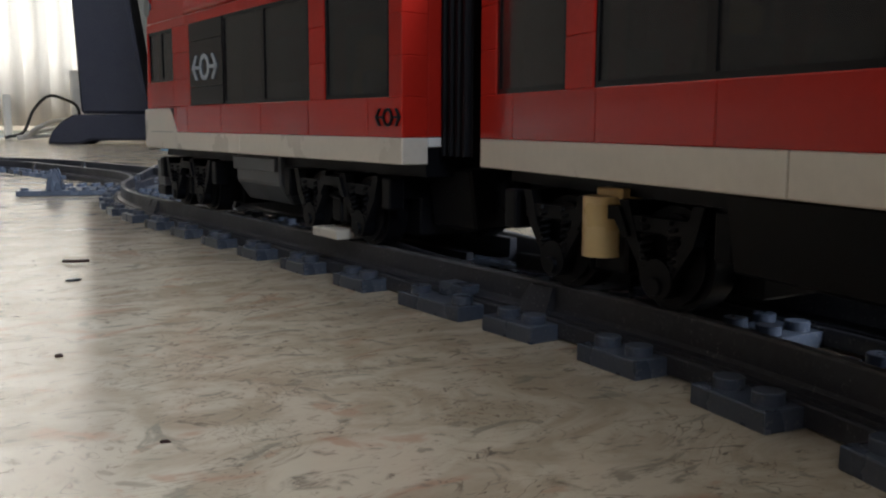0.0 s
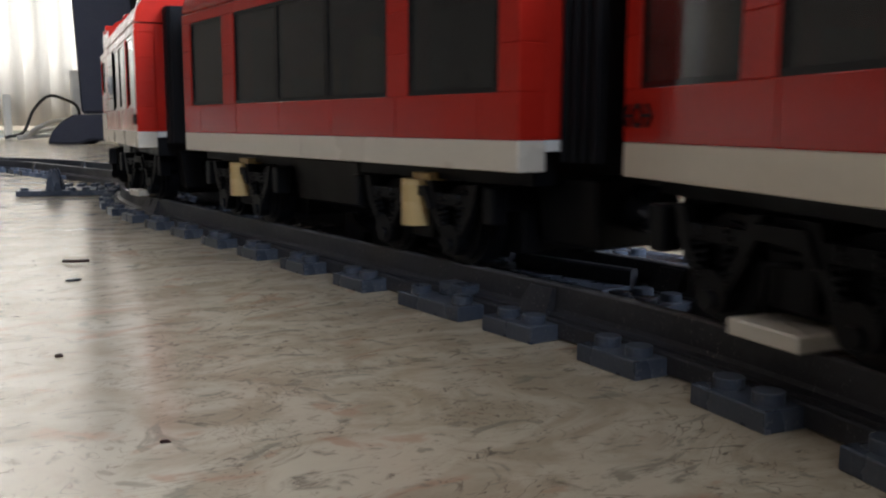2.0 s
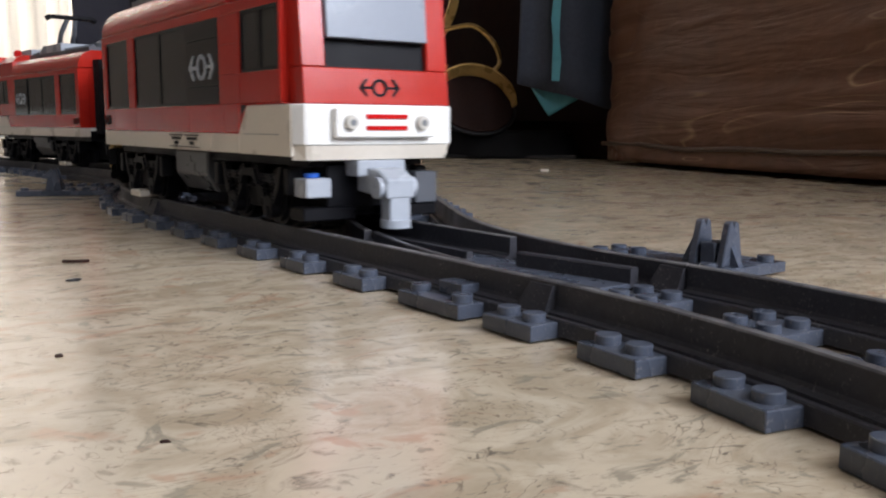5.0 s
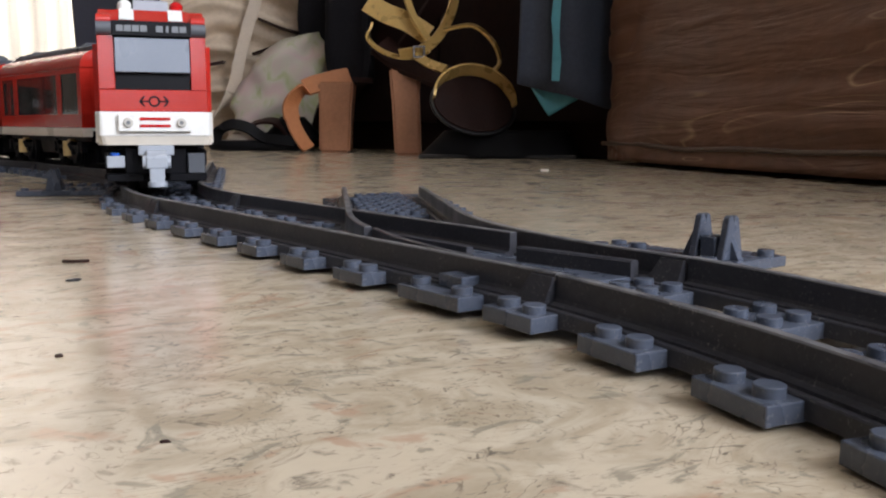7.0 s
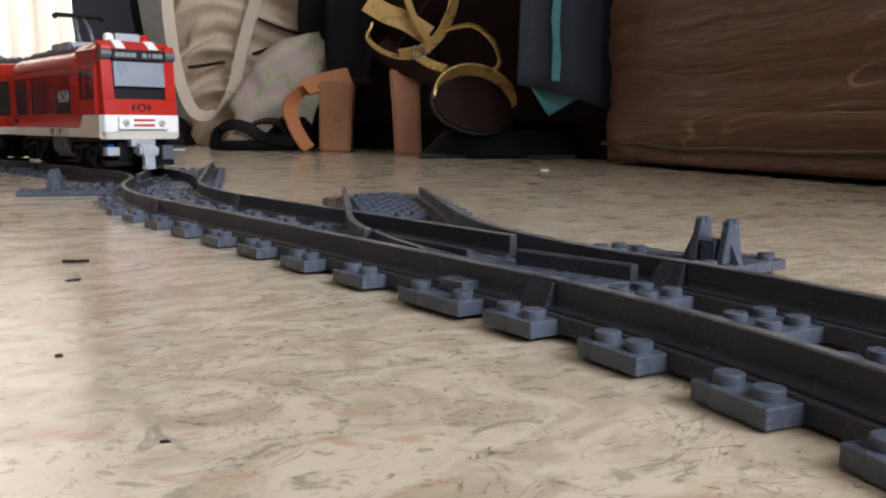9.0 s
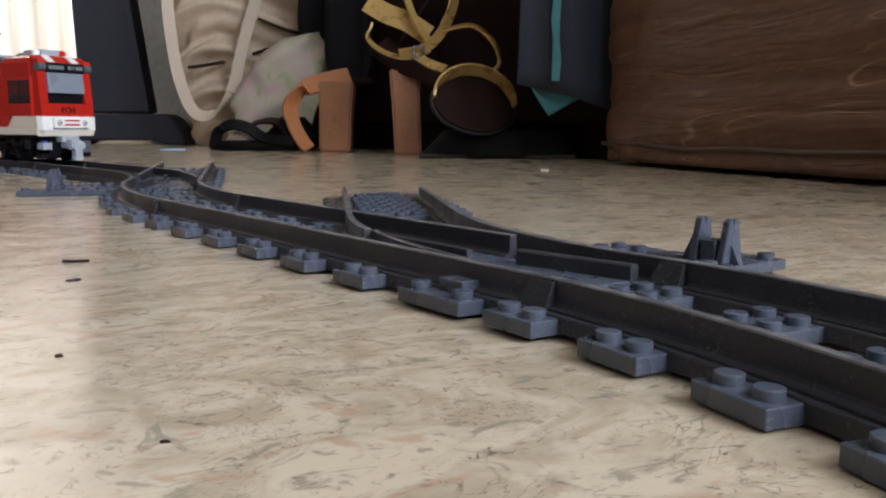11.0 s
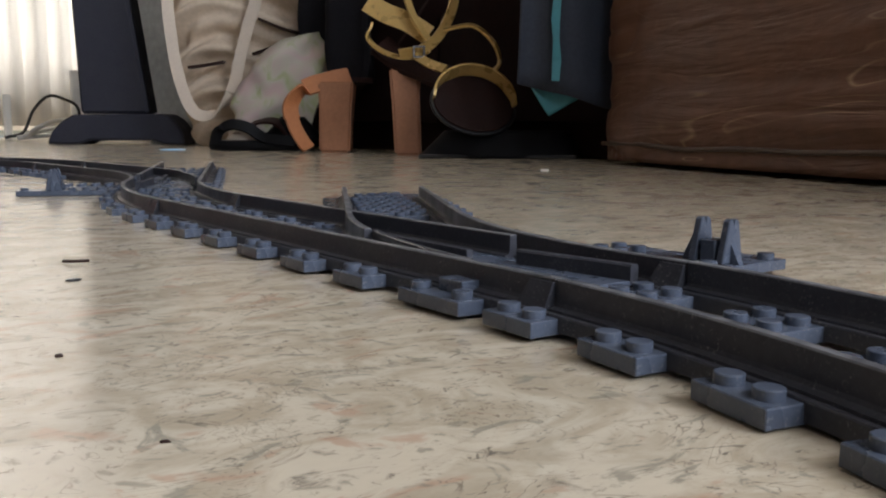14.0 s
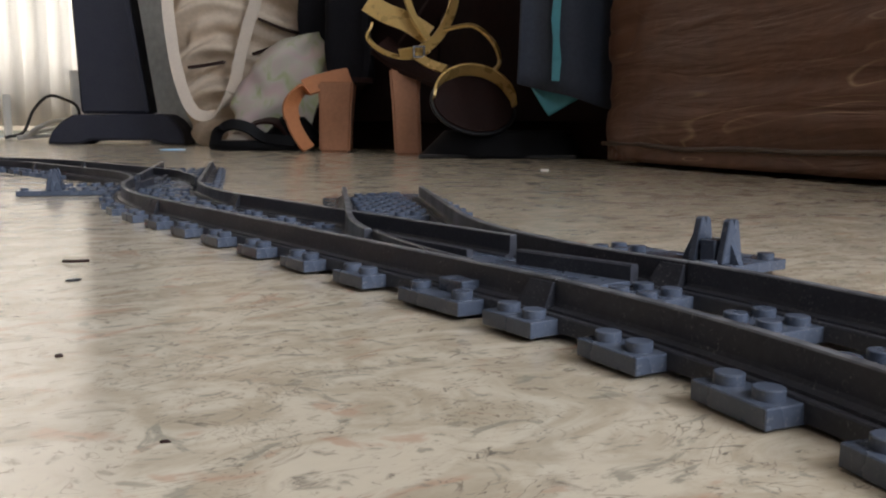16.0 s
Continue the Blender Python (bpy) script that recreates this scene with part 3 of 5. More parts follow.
def side_wall(car, length, wins, cab, panel=None):
    """Both side walls: sill, a course of bricks, posts between windows, a head course."""
    end = length / 2
    top = end - (0.006 if cab else 0.0)
    for sx in (-1, 1):
        xo, xi = sx * HW, sx * (HW - 0.0075)
        a, b = sorted((xo, xi))
        # sill in long tiles
        for y0, y1 in ((-end, 0.0), (0.0, end if not cab else end - 0.0378)):
            bm = bmesh.new()
            box(bm, a, b, y0 + 0.00006, y1 - 0.00006, Z0, Z1, 0.00025)
            part("sill", bm, M_CREAM, car, "aged white sill")
        # course of bricks
        stop = end - 0.0378 if cab else end
        y = -end
        i = 0
        while y < stop - 0.001:
            y1 = min(y + (0.016 if i == 0 else 0.032), stop)
            bm = bmesh.new()
            box(bm, a, b, y + 0.00005, y1 - 0.00005, Z1, Z2, 0.00022)
            part("brick", bm, M_RED, car)
            y = y1
            i += 1
        # posts, course by course
        edges = [-end] + sorted([e for w in wins for e in w[:2]] + list(panel or ())) + [top]
        for p0, p1 in zip(edges[0::2], edges[1::2]):
            if p1 - p0 < 0.0008:
                continue
            for k in range(3):
                bm = bmesh.new()
                z = Z2 + k * 0.0096
                box(bm, a, b, p0 + 0.00004, p1 - 0.00004, z, z + 0.0096, 0.0002)
                part("brick", bm, M_RED, car)
        for w0, w1, zlo in wins:
            if zlo > Z2:
                bm = bmesh.new()
                box(bm, a, b, w0, w1, Z2, zlo, 0.0002)
                part("brick", bm, M_RED, car)
        y = -end
        while y < top - 0.001:
            y1 = min(y + 0.048, top)
            bm = bmesh.new()
            box(bm, a, b, y + 0.00005, y1 - 0.00005, Z3, Z4, 0.0002)
            part("brick", bm, M_RED, car)
            y = y1
        # black pieces beside the long window, which carry the emblem
        if panel:
            for z0, z1 in ((Z2, Z2 + 0.0064), (Z2 + 0.0064, Z3 - 0.0064), (Z3 - 0.0064, Z3)):
                bm = bmesh.new()
                box(bm, a, b, panel[0] + 0.00005, panel[1] - 0.00005, z0 + 0.00004, z1 - 0.00004, 0.0002)
                part("black_brick", bm, M_FRAME, car, "glossy black brick beside the window")
        # windows
        for w0, w1, zlo in wins:
            n = 2 if zlo > Z2 else max(1, round((w1 - w0) / 0.033))
            for k in range(n):
                v0, v1 = w0 + (w1 - w0) * k / n, w0 + (w1 - w0) * (k + 1) / n
                frame_ = bmesh.new()
                g = 0.0011
                xa, xb = sorted((sx * (HW - 0.0004), sx * (HW - 0.0030)))
                box(frame_, xa, xb, v0, v0 + g, zlo, Z3)
                box(frame_, xa, xb, v1 - g, v1, zlo, Z3)
                box(frame_, xa, xb, v0 + g, v1 - g, zlo, zlo + g)
                box(frame_, xa, xb, v0 + g, v1 - g, Z3 - g, Z3)
                wf = part("window", frame_, M_FRAME, car, "smoked window in a black frame")
                pane = bmesh.new()
                xa, xb = sorted((sx * (HW - 0.0008), sx * (HW - 0.0018)))
                box(pane, xa, xb, v0 + g, v1 - g, zlo + g, Z3 - g)
                part("pane", pane, M_GLASS, wf, "smoked transparent pane")


def roof(car, length, y1, cab):
    end = length / 2
    arc = [(HW - 0.0004 - 0.0116 * (1 - cos(q)), Z4 + 0.0006 + (Z5 - 0.0038 - Z4) * sin(q)) for q in [pi / 2 * i / 10 for i in range(11)]]
    prof = [(-x, z) for x, z in arc] + arc[::-1]
    y = -end
    while y < y1 - 0.001:
        ye = min(y + 0.064, y1)
        bm = bmesh.new()
        prism(bm, prof, y + 0.00005, ye - 0.00005, "y")
        for f in bm.faces:
            f.smooth = len(f.verts) == 4
        for e in bm.edges:
            if any(len(f.verts) > 4 for f in e.link_faces):
                e.smooth = False
        part("roof_section", bm, M_RED, car, "rounded red roof section")
        y = ye
    y = -end + 0.008
    while y < y1 - 0.020:
        bm = bmesh.new()
        box(bm, -0.0158, 0.0158, y, y + 0.0318, Z5 - 0.0032, Z5, 0.0002)
        for sx in (-0.012, -0.004, 0.004, 0.012):
            for k in range(4):
                stud(bm, sx, y + 0.004 + 0.008 * k, Z5, 8)
        part("roof_plate", bm, M_MID, car, "grey studded roof plate")
        y += 0.032
    for y in (-end + 0.02, end - 0.05):
        bm = bmesh.new()
        tube(bm, (0.0, y, Z5), 0.0070, 0.0036, "z", 16)
        tube(bm, (0.0, y, Z5 + 0.0036), 0.0062, 0.0018, "z", 16, 0.004)
        part("roof_vent", bm, M_MID, car, "round grey roof vent")


def inner(car, length, cab):
    end = length / 2
    bm = bmesh.new()
    box(bm, -HW + 0.0076, HW - 0.0076, -end + 0.001, end - 0.004, Z0 - 0.0032, Z0 + 0.004)
    part("underframe", bm, M_BLACK, car, "black underframe plate")
    for e in ([-1] if cab else [-1, 1]):
        bm = bmesh.new()
        y0, y1 = sorted((e * (end - 0.0002), e * (end - 0.008)))
        for a, b in ((-HW + 0.0076, -0.0110), (0.0110, HW - 0.0076)):
            box(bm, a, b, y0, y1, Z1 + 0.0001, Z4, 0.0002)
        box(bm, -0.0110, 0.0110, y0, y1, Z3, Z4, 0.0002)
        part("end_wall", bm, M_RED, car, "red end wall with a doorway")
        bm = bmesh.new()
        box(bm, -HW + 0.0076, HW - 0.0076, y0, y1, Z0 + 0.0041, Z1, 0.0002)
        part("end_sill", bm, M_WHITE, car, "white end sill")
    for e in ([-1] if cab else [-1, 1]):
        bm = bmesh.new()
        a = e * (end - 0.0002)
        half = [(0.0155, a)]
        for k in range(4):
            y0 = a + e * 0.0028 * k
            half += [(0.0164, y0 + e * 0.0002), (0.0170, y0 + e * 0.0006), (0.0170, y0 + e * 0.0014), (0.0164, y0 + e * 0.0018), (0.0155, y0 + e * 0.0022)]
        half.append((0.0155, a + e * 0.0112))
        prism(bm, half + [(-x, y) for x, y in reversed(half)], Z0 + 0.002, Z4 + 0.006, "z")
        bmesh.ops.recalc_face_normals(bm, faces=bm.faces)
        part("gangway_bellows", bm, M_BLACK, car, "black folded gangway")
    for e in ([-1] if cab else [-1, 1]):
        bm = bmesh.new()
        y0, y1 = sorted((e * (end - 0.010), e * (end + 0.007)))
        box(bm, -0.004, 0.004, y0, y1, 0.0215, 0.0275, 0.0004)
        part("coupler_arm", bm, M_BLACK, car)
    for e in ([-1] if cab else [-1, 1]):
        bm = bmesh.new()
        tube(bm, (0, e * (end + 0.007), 0.0245), 0.0050, e * 0.0066, "y", 16)
        part("magnet_coupler", bm, M_DARKSTEEL, car, "round dark magnet coupler")
        # black block added to darken the space below the coupling, no known part
        bm = bmesh.new()
        y0, y1 = sorted((e * (end - 0.012), e * (end + 0.0060)))
        prism(bm, [(-0.0125, 0.0310), (0.0125, 0.0310), (0.0105, 0.0160), (-0.0105, 0.0160)], y0, y1, "y", 0.0006)
        part("coupling_filler", bm, M_BLACK, car)
    # seats and table tops seen through the panes
    for y in (-0.062, -0.030, 0.002, 0.034):
        bm = bmesh.new()
        for sx in (-0.010, 0.010):
            box(bm, sx - 0.006, sx + 0.006, y, y + 0.012, Z0 + 0.0042, Z0 + 0.012, 0.0005)
            box(bm, sx - 0.006, sx + 0.006, y, y + 0.003, Z0 + 0.012, Z0 + 0.024, 0.0005)
        part("seat", bm, M_MID, car, "dark grey seat pair")
    # plain toy figures on two of the seats
    for sx, y in ((-0.010, -0.056), (0.010, 0.008)):
        bm = bmesh.new()
        prism(bm, [(sx - 0.0065, Z0 + 0.0125), (sx + 0.0065, Z0 + 0.0125), (sx + 0.0048, Z0 + 0.0245), (sx - 0.0048, Z0 + 0.0245)], y - 0.002, y + 0.004, "y", 0.0006)
        tube(bm, (sx, y + 0.001, Z0 + 0.0245), 0.0046, 0.0082, "z", 14)
        tube(bm, (sx, y + 0.001, Z0 + 0.0327), 0.0024, 0.0015, "z", 10)
        part("toy_figure", bm, M_YELLOW, car, "plain yellow toy figure")


def pantograph(car, y, tall):
    base = bmesh.new()
    box(base, -0.0155, 0.0155, y - 0.020, y + 0.020, Z5, Z5 + 0.0060, 0.0004)
    prism(base, [(y + 0.020, Z5), (y + 0.031, Z5), (y + 0.020, Z5 + 0.0060)], -0.0150, 0.0150, "x")
    ob = part("pantograph", base, M_GREY, car, "grey pantograph on a stepped base with a black head")
    bm = bmesh.new()
    for sx in (-0.005, 0.005):
        hose(bm, [(sx, y + 0.014, Z5 + 0.005), (sx, y + 0.007, Z5 + 0.006 + tall * 0.5), (sx * 0.6, y - 0.002, Z5 + 0.006 + tall)], 0.0019, 6)
    part("arm", bm, M_MID, ob)
    bm = bmesh.new()
    box(bm, -0.016, 0.016, y - 0.0060, y - 0.0030, Z5 + 0.006 + tall, Z5 + 0.0085 + tall, 0.0005)
    box(bm, -0.016, 0.016, y + 0.0000, y + 0.0030, Z5 + 0.006 + tall, Z5 + 0.0085 + tall, 0.0005)
    for sx in (-0.017, 0.017):
        hose(bm, [(sx * 0.9, y - 0.0015, Z5 + 0.0075 + tall), (sx * 1.12, y - 0.0015, Z5 + 0.0055 + tall)], 0.0022, 6)
    part("contact_head", bm, M_BLACK, ob, "black contact head")


def cab_front(car, length):
    """The driver's end, at +y: white bumper, red face, visor, sign and roof."""
    end = length / 2
    # bumper: white, its corner cut on the sides
    for sx in (-1, 1):
        a, b = sorted((sx * HW, sx * (HW - 0.0075)))
        bm = bmesh.new()
        prism(bm, [(end - 0.0378, Z0), (end, Z0), (end, Z_B), (end - 0.0313, Z_B), (end - 0.0378, Z1 + 0.0006)], a, b, "x", 0.0003)
        side = part("bumper_side", bm, M_CREAM, car, "aged white bumper side with a slanted end")
        bm = bmesh.new()
        seam = sorted((sx * (HW - 0.0001), sx * (HW + 0.00008)))
        box(bm, *seam, end - 0.0340, end - 0.0080, Z1 - 0.0001, Z1 + 0.0001)
        part("seam", bm, M_SIGN, side, "thin dark joint")
        # black sliver laid on the surface in place of a gap's shade
        bm = bmesh.new()
        prism(bm, [(end - 0.0352, Z_B + 0.0002), (end - 0.0312, Z_B + 0.0002), (end - 0.0352, Z_B - 0.0036)], *sorted((sx * (HW - 0.0001), sx * (HW + 0.0001))), "x")
        part("gap_shade", bm, M_BLACK, side, "black sliver laid on for the shade in a gap")
        bm = bmesh.new()
        prism(bm, [(end - 0.0377, Z1 + 0.0008), (end - 0.0314, Z_B + 0.0001), (end - 0.0045, Z_B + 0.0001), (end - 0.0045, Z2 - 0.0001), (end - 0.0377, Z2 - 0.0001)], a, b, "x", 0.0002)
        part("brick", bm, M_RED, car)
    bm = bmesh.new()
    prism(bm, [(-HW + 0.0002, end + 0.00005), (HW - 0.0002, end + 0.00005), (HF - 0.0003, end + 0.0044), (HF - 0.0016, end + 0.0050), (-HF + 0.0016, end + 0.0050), (-HF + 0.0003, end + 0.0044)],
          Z0 + 0.0034, Z_B, "z", 0.0003)
    bumper = part("bumper", bm, M_WHITE, car, "glossy white front bumper")
    bm = bmesh.new()
    upper = [(-HW + 0.0006, end), (HW - 0.0006, end), (HF - 0.0008, end + 0.0041), (HF - 0.0022, end + 0.0047), (-HF + 0.0022, end + 0.0047), (-HF + 0.0008, end + 0.0041)]
    lower = [(-HW + 0.0008, end - 0.0010), (HW - 0.0008, end - 0.0010), (HF - 0.0016, end + 0.0028), (HF - 0.0034, end + 0.0034), (-HF + 0.0034, end + 0.0034), (-HF + 0.0016, end + 0.0028)]
    ra, rb = [bm.verts.new((x, y, Z0 + 0.0033)) for x, y in upper], [bm.verts.new((x, y, Z0 - 0.0010)) for x, y in lower]
    bm.faces.new(ra)
    bm.faces.new(rb[::-1])
    for i in range(6):
        bm.faces.new((ra[i], rb[i], rb[(i + 1) % 6], ra[(i + 1) % 6]))
    bmesh.ops.recalc_face_normals(bm, faces=bm.faces)
    part("bumper_lip", bm, M_CREAM, bumper, "aged white sloping lower lip")
    bm = bmesh.new()
    box(bm, -0.0172, 0.0172, end + 0.0051, end + 0.0078, Z0 + 0.0056, Z0 + 0.0142, 0.0004)
    lampbox = part("lamp_panel", bm, M_WHITE, bumper, "white lamp panel with red bars")
    for z in (Z0 + 0.0078, Z0 + 0.0112):
        bm = bmesh.new()
        box(bm, -0.0072, 0.0072, end + 0.0079, end + 0.0082, z, z + 0.0013)
        part("red_bar", bm, M_REDLENS, lampbox)
    for sx in (-0.0125, 0.0125):
        bm = bmesh.new()
        tube(bm, (sx, end + 0.0079, Z0 + 0.0100), 0.0024, 0.0016, "y", 16, 0.0019)
        light = part("headlight", bm, M_LAMP, lampbox, "small round clear headlight")
        bm = bmesh.new()
        tube(bm, (sx, end + 0.0094, Z0 + 0.0100), 0.0010, 0.0003, "y", 12)
        part("bulb", bm, M_SIGN, light, "dark bulb behind the lens")
    # red face around the windscreen, leaning back a little
    def face_box(x0, x1, z0, z1, d0, d1, mat, name, parent, label="", bevel=0.0003):
        lean = lambda z: end + 0.0040 - (z - Z2) * 0.10
        bm = bmesh.new()
        vs = [bm.verts.new((x, lean(z) + d, z)) for z in (z0, z1) for d in (d0, d1) for x in (x0, x1)]
        fs = [bm.faces.new([vs[i] for i in q]) for q in ((0, 2, 3, 1), (4, 5, 7, 6), (0, 1, 5, 4), (2, 6, 7, 3), (0, 4, 6, 2), (1, 3, 7, 5))]
        bmesh.ops.recalc_face_normals(bm, faces=fs)
        if bevel:
            bmesh.ops.bevel(bm, geom=list({e for f in fs for e in f.edges}), offset=bevel, segments=1, affect="EDGES")
        return part(name, bm, mat, parent, label)
    zt = 0.0872
    face = face_box(-HF + 0.0006, HF - 0.0006, Z_B + 0.0001, 0.0583, -0.0085, 0.0, M_RED, "front_panel", car, "red front panel with a black emblem")
    bm = bmesh.new()
    emblem(bm, 0.0, 0.0, 0.0072, 0.0)
    bmesh.ops.transform(bm, matrix=Matrix.Translation((0, end + 0.0036, 0.0527)) @ Matrix.Rotation(pi / 2, 4, "Z"), verts=bm.verts)
    part("emblem", bm, M_BLACK, face, "black ring and arrows emblem")
    for x0, x1 in ((-HF + 0.0006, -HF + 0.0083), (HF - 0.0083, HF - 0.0006)):
        face_box(x0, x1, 0.0584, zt, -0.0085, 0.0, M_RED, "corner_post", car)
    face_box(-HF + 0.0084, HF - 0.0084, 0.0584, zt, -0.0060, -0.0020, M_BLACK, "windscreen", car, "black windscreen", 0.0)
    face_box(-HF + 0.0086, HF - 0.0086, 0.0668, 0.0835, -0.0018, 0.0014, M_VISOR, "sun_visor", car, "light grey visor panel over the windscreen")
    sign = face_box(-HF + 0.0077, HF - 0.0077, 0.0842, 0.0915, -0.0010, 0.0030, M_BLACK, "destination_sign", car, "black sign board with pale bars")
    for k, w in enumerate((0.0032, 0.0032, 0.0032, 0.0032, 0.0, 0.0032, 0.0012, 0.0032, 0.0032)):
        if w:
            x = -0.0148 + k * 0.0037
            face_box(-x - w / 2, -x + w / 2, 0.0863, 0.0893, 0.0030, 0.0033, M_SIGN, "letter_bar", sign, "", 0.0)
    for sx in (-1, 1):
        bm = bmesh.new()
        tube(bm, (sx * (HF - 0.0075), end - 0.0002, 0.0880), 0.0036, sx * 0.0070, "x", 14)
        part("marker_lamp", bm, M_MID, car, "grey round marker lamp")
        bm = bmesh.new()
        tube(bm, (sx * (HF - 0.0074), end - 0.0010, 0.0916), 0.0031, sx * 0.0067, "x", 14)
        part("corner_cap", bm, M_RED, car, "rounded red corner over the marker lamp")
    # sloped red roof of the cab
    bm = bmesh.new()
    prism(bm, [(-HF + 0.0002, zt + 0.0042), (-HF + 0.004, Z5 - 0.001), (-HF + 0.009, Z5 + 0.0014), (HF - 0.009, Z5 + 0.0014), (HF - 0.004, Z5 - 0.001), (HF - 0.0002, zt + 0.0042),
               (HF - 0.0002, Z4 + 0.0002), (-HF + 0.0002, Z4 + 0.0002)], end - 0.046, end - 0.0090, "y", 0.0003)
    top = part("cab_roof", bm, M_RED, car, "red sloping cab roof with two white stripes")
    bm = bmesh.new()
    prism(bm, [(end - 0.0088, zt + 0.0001), (end - 0.0002, zt + 0.0001), (end - 0.0002, zt + 0.0047), (end - 0.0088, Z5 + 0.0012)], -HF + 0.0012, HF - 0.0012, "x", 0.0003)
    part("roof_brow", bm, M_RED, top)
    for sx in (-0.0115, 0.0115):
        bm = bmesh.new()
        prism(bm, [(end - 0.0086, Z5 + 0.0012), (end + 0.0004, zt + 0.0049), (end + 0.0004, zt + 0.0054), (end - 0.0086, Z5 + 0.0019), (end - 0.034, Z5 + 0.0019), (end - 0.034, Z5 + 0.0012)],
              sx - 0.0034, sx + 0.0034, "x")
        part("white_stripe", bm, M_WHITE, top)
    for sx, mat, label in ((-0.0125, M_REDLENS, "small red roof lamp"), (0.0125, M_WHITE, "small white roof lamp")):
        bm = bmesh.new()
        tube(bm, (sx, end - 0.018, Z5 + 0.0012), 0.0034, 0.0042, "z", 14)
        tube(bm, (sx, end - 0.018, Z5 + 0.0054), 0.0034, 0.0016, "z", 14, 0.0018)
        part("signal_lamp", bm, mat, top, label)
    bm = bmesh.new()
    box(bm, -0.0085, 0.0085, end - 0.040, end - 0.0150, Z5 + 0.0016, Z5 + 0.0070, 0.0004)
    part("roof_box", bm, M_GREY, top, "light grey roof box")
    # tow coupling and buffers under the bumper
    bm = bmesh.new()
    box(bm, -0.0085, 0.0085, end - 0.008, end + 0.0048, 0.0262, 0.0311, 0.0004)
    tow = part("tow_coupling", bm, M_GREY, car, "light grey tow coupling")
    bm = bmesh.new()
    prism(bm, [(end - 0.002, 0.0262), (end + 0.0046, 0.0290), (end + 0.0100, 0.0286), (end + 0.0155, 0.0258), (end + 0.0155, 0.0200), (end - 0.002, 0.0215)], -0.0050, 0.0050, "x", 0.0005)
    part("tow_arm", bm, M_GREY, tow)
    bm = bmesh.new()
    tube(bm, (-0.0066, end + 0.0115, 0.0232), 0.0032, 0.0132, "x", 12)
    part("tow_pin", bm, M_GREY, tow)
    bm = bmesh.new()
    box(bm, -0.0036, 0.0036, end + 0.0098, end + 0.0152, 0.0125, 0.0206, 0.0004)
    part("tow_leg", bm, M_GREY, tow)
    bm = bmesh.new()
    tube(bm, (0.0, end + 0.0125, 0.0112), 0.0046, 0.0024, "z", 12)
    part("tow_foot", bm, M_GREY, tow)
    bm = bmesh.new()
    box(bm, -0.0150, 0.0150, end - 0.014, end - 0.0025, 0.0165, 0.0300, 0.0005)
    part("buffer_beam", bm, M_BLACK, car, "black beam below the bumper")
    for x0, x1 in ((-0.0240, -0.0060), (0.0060, 0.0240)):
        bm = bmesh.new()
        box(bm, x0, x1, end - 0.0100, end - 0.0005, 0.0130, 0.0168, 0.0004)
        part("rail_guard", bm, M_BLACK, car)
    bm = bmesh.new()
    box(bm, 0.0152, 0.0236, end - 0.0075, end + 0.0008, 0.0200, 0.0258, 0.0004)
    blk = part("connector_block", bm, M_GREY, car, "light grey connector block")
    bm = bmesh.new()
    tube(bm, (0.0198, end - 0.0035, 0.0259), 0.0024, 0.0014, "z", 12)
    part("connector_stud", bm, M_BLUE, blk, "blue stud")
    bm = bmesh.new()
    box(bm, -0.0235, -0.0152, end - 0.0085, end + 0.0005, 0.0169, 0.0270, 0.0004)
    part("brake_hose_box", bm, M_MID, car, "mid grey box beside the coupling")


M_LAMP = material("headlight_lens", (0.55, 0.52, 0.46), 0.1, var=0.02, scale=50, rough_var=0.02)
BOGIE_Y = {"end_coach": (-0.0565, 0.0590), "middle_coach": (-0.053, 0.053)}


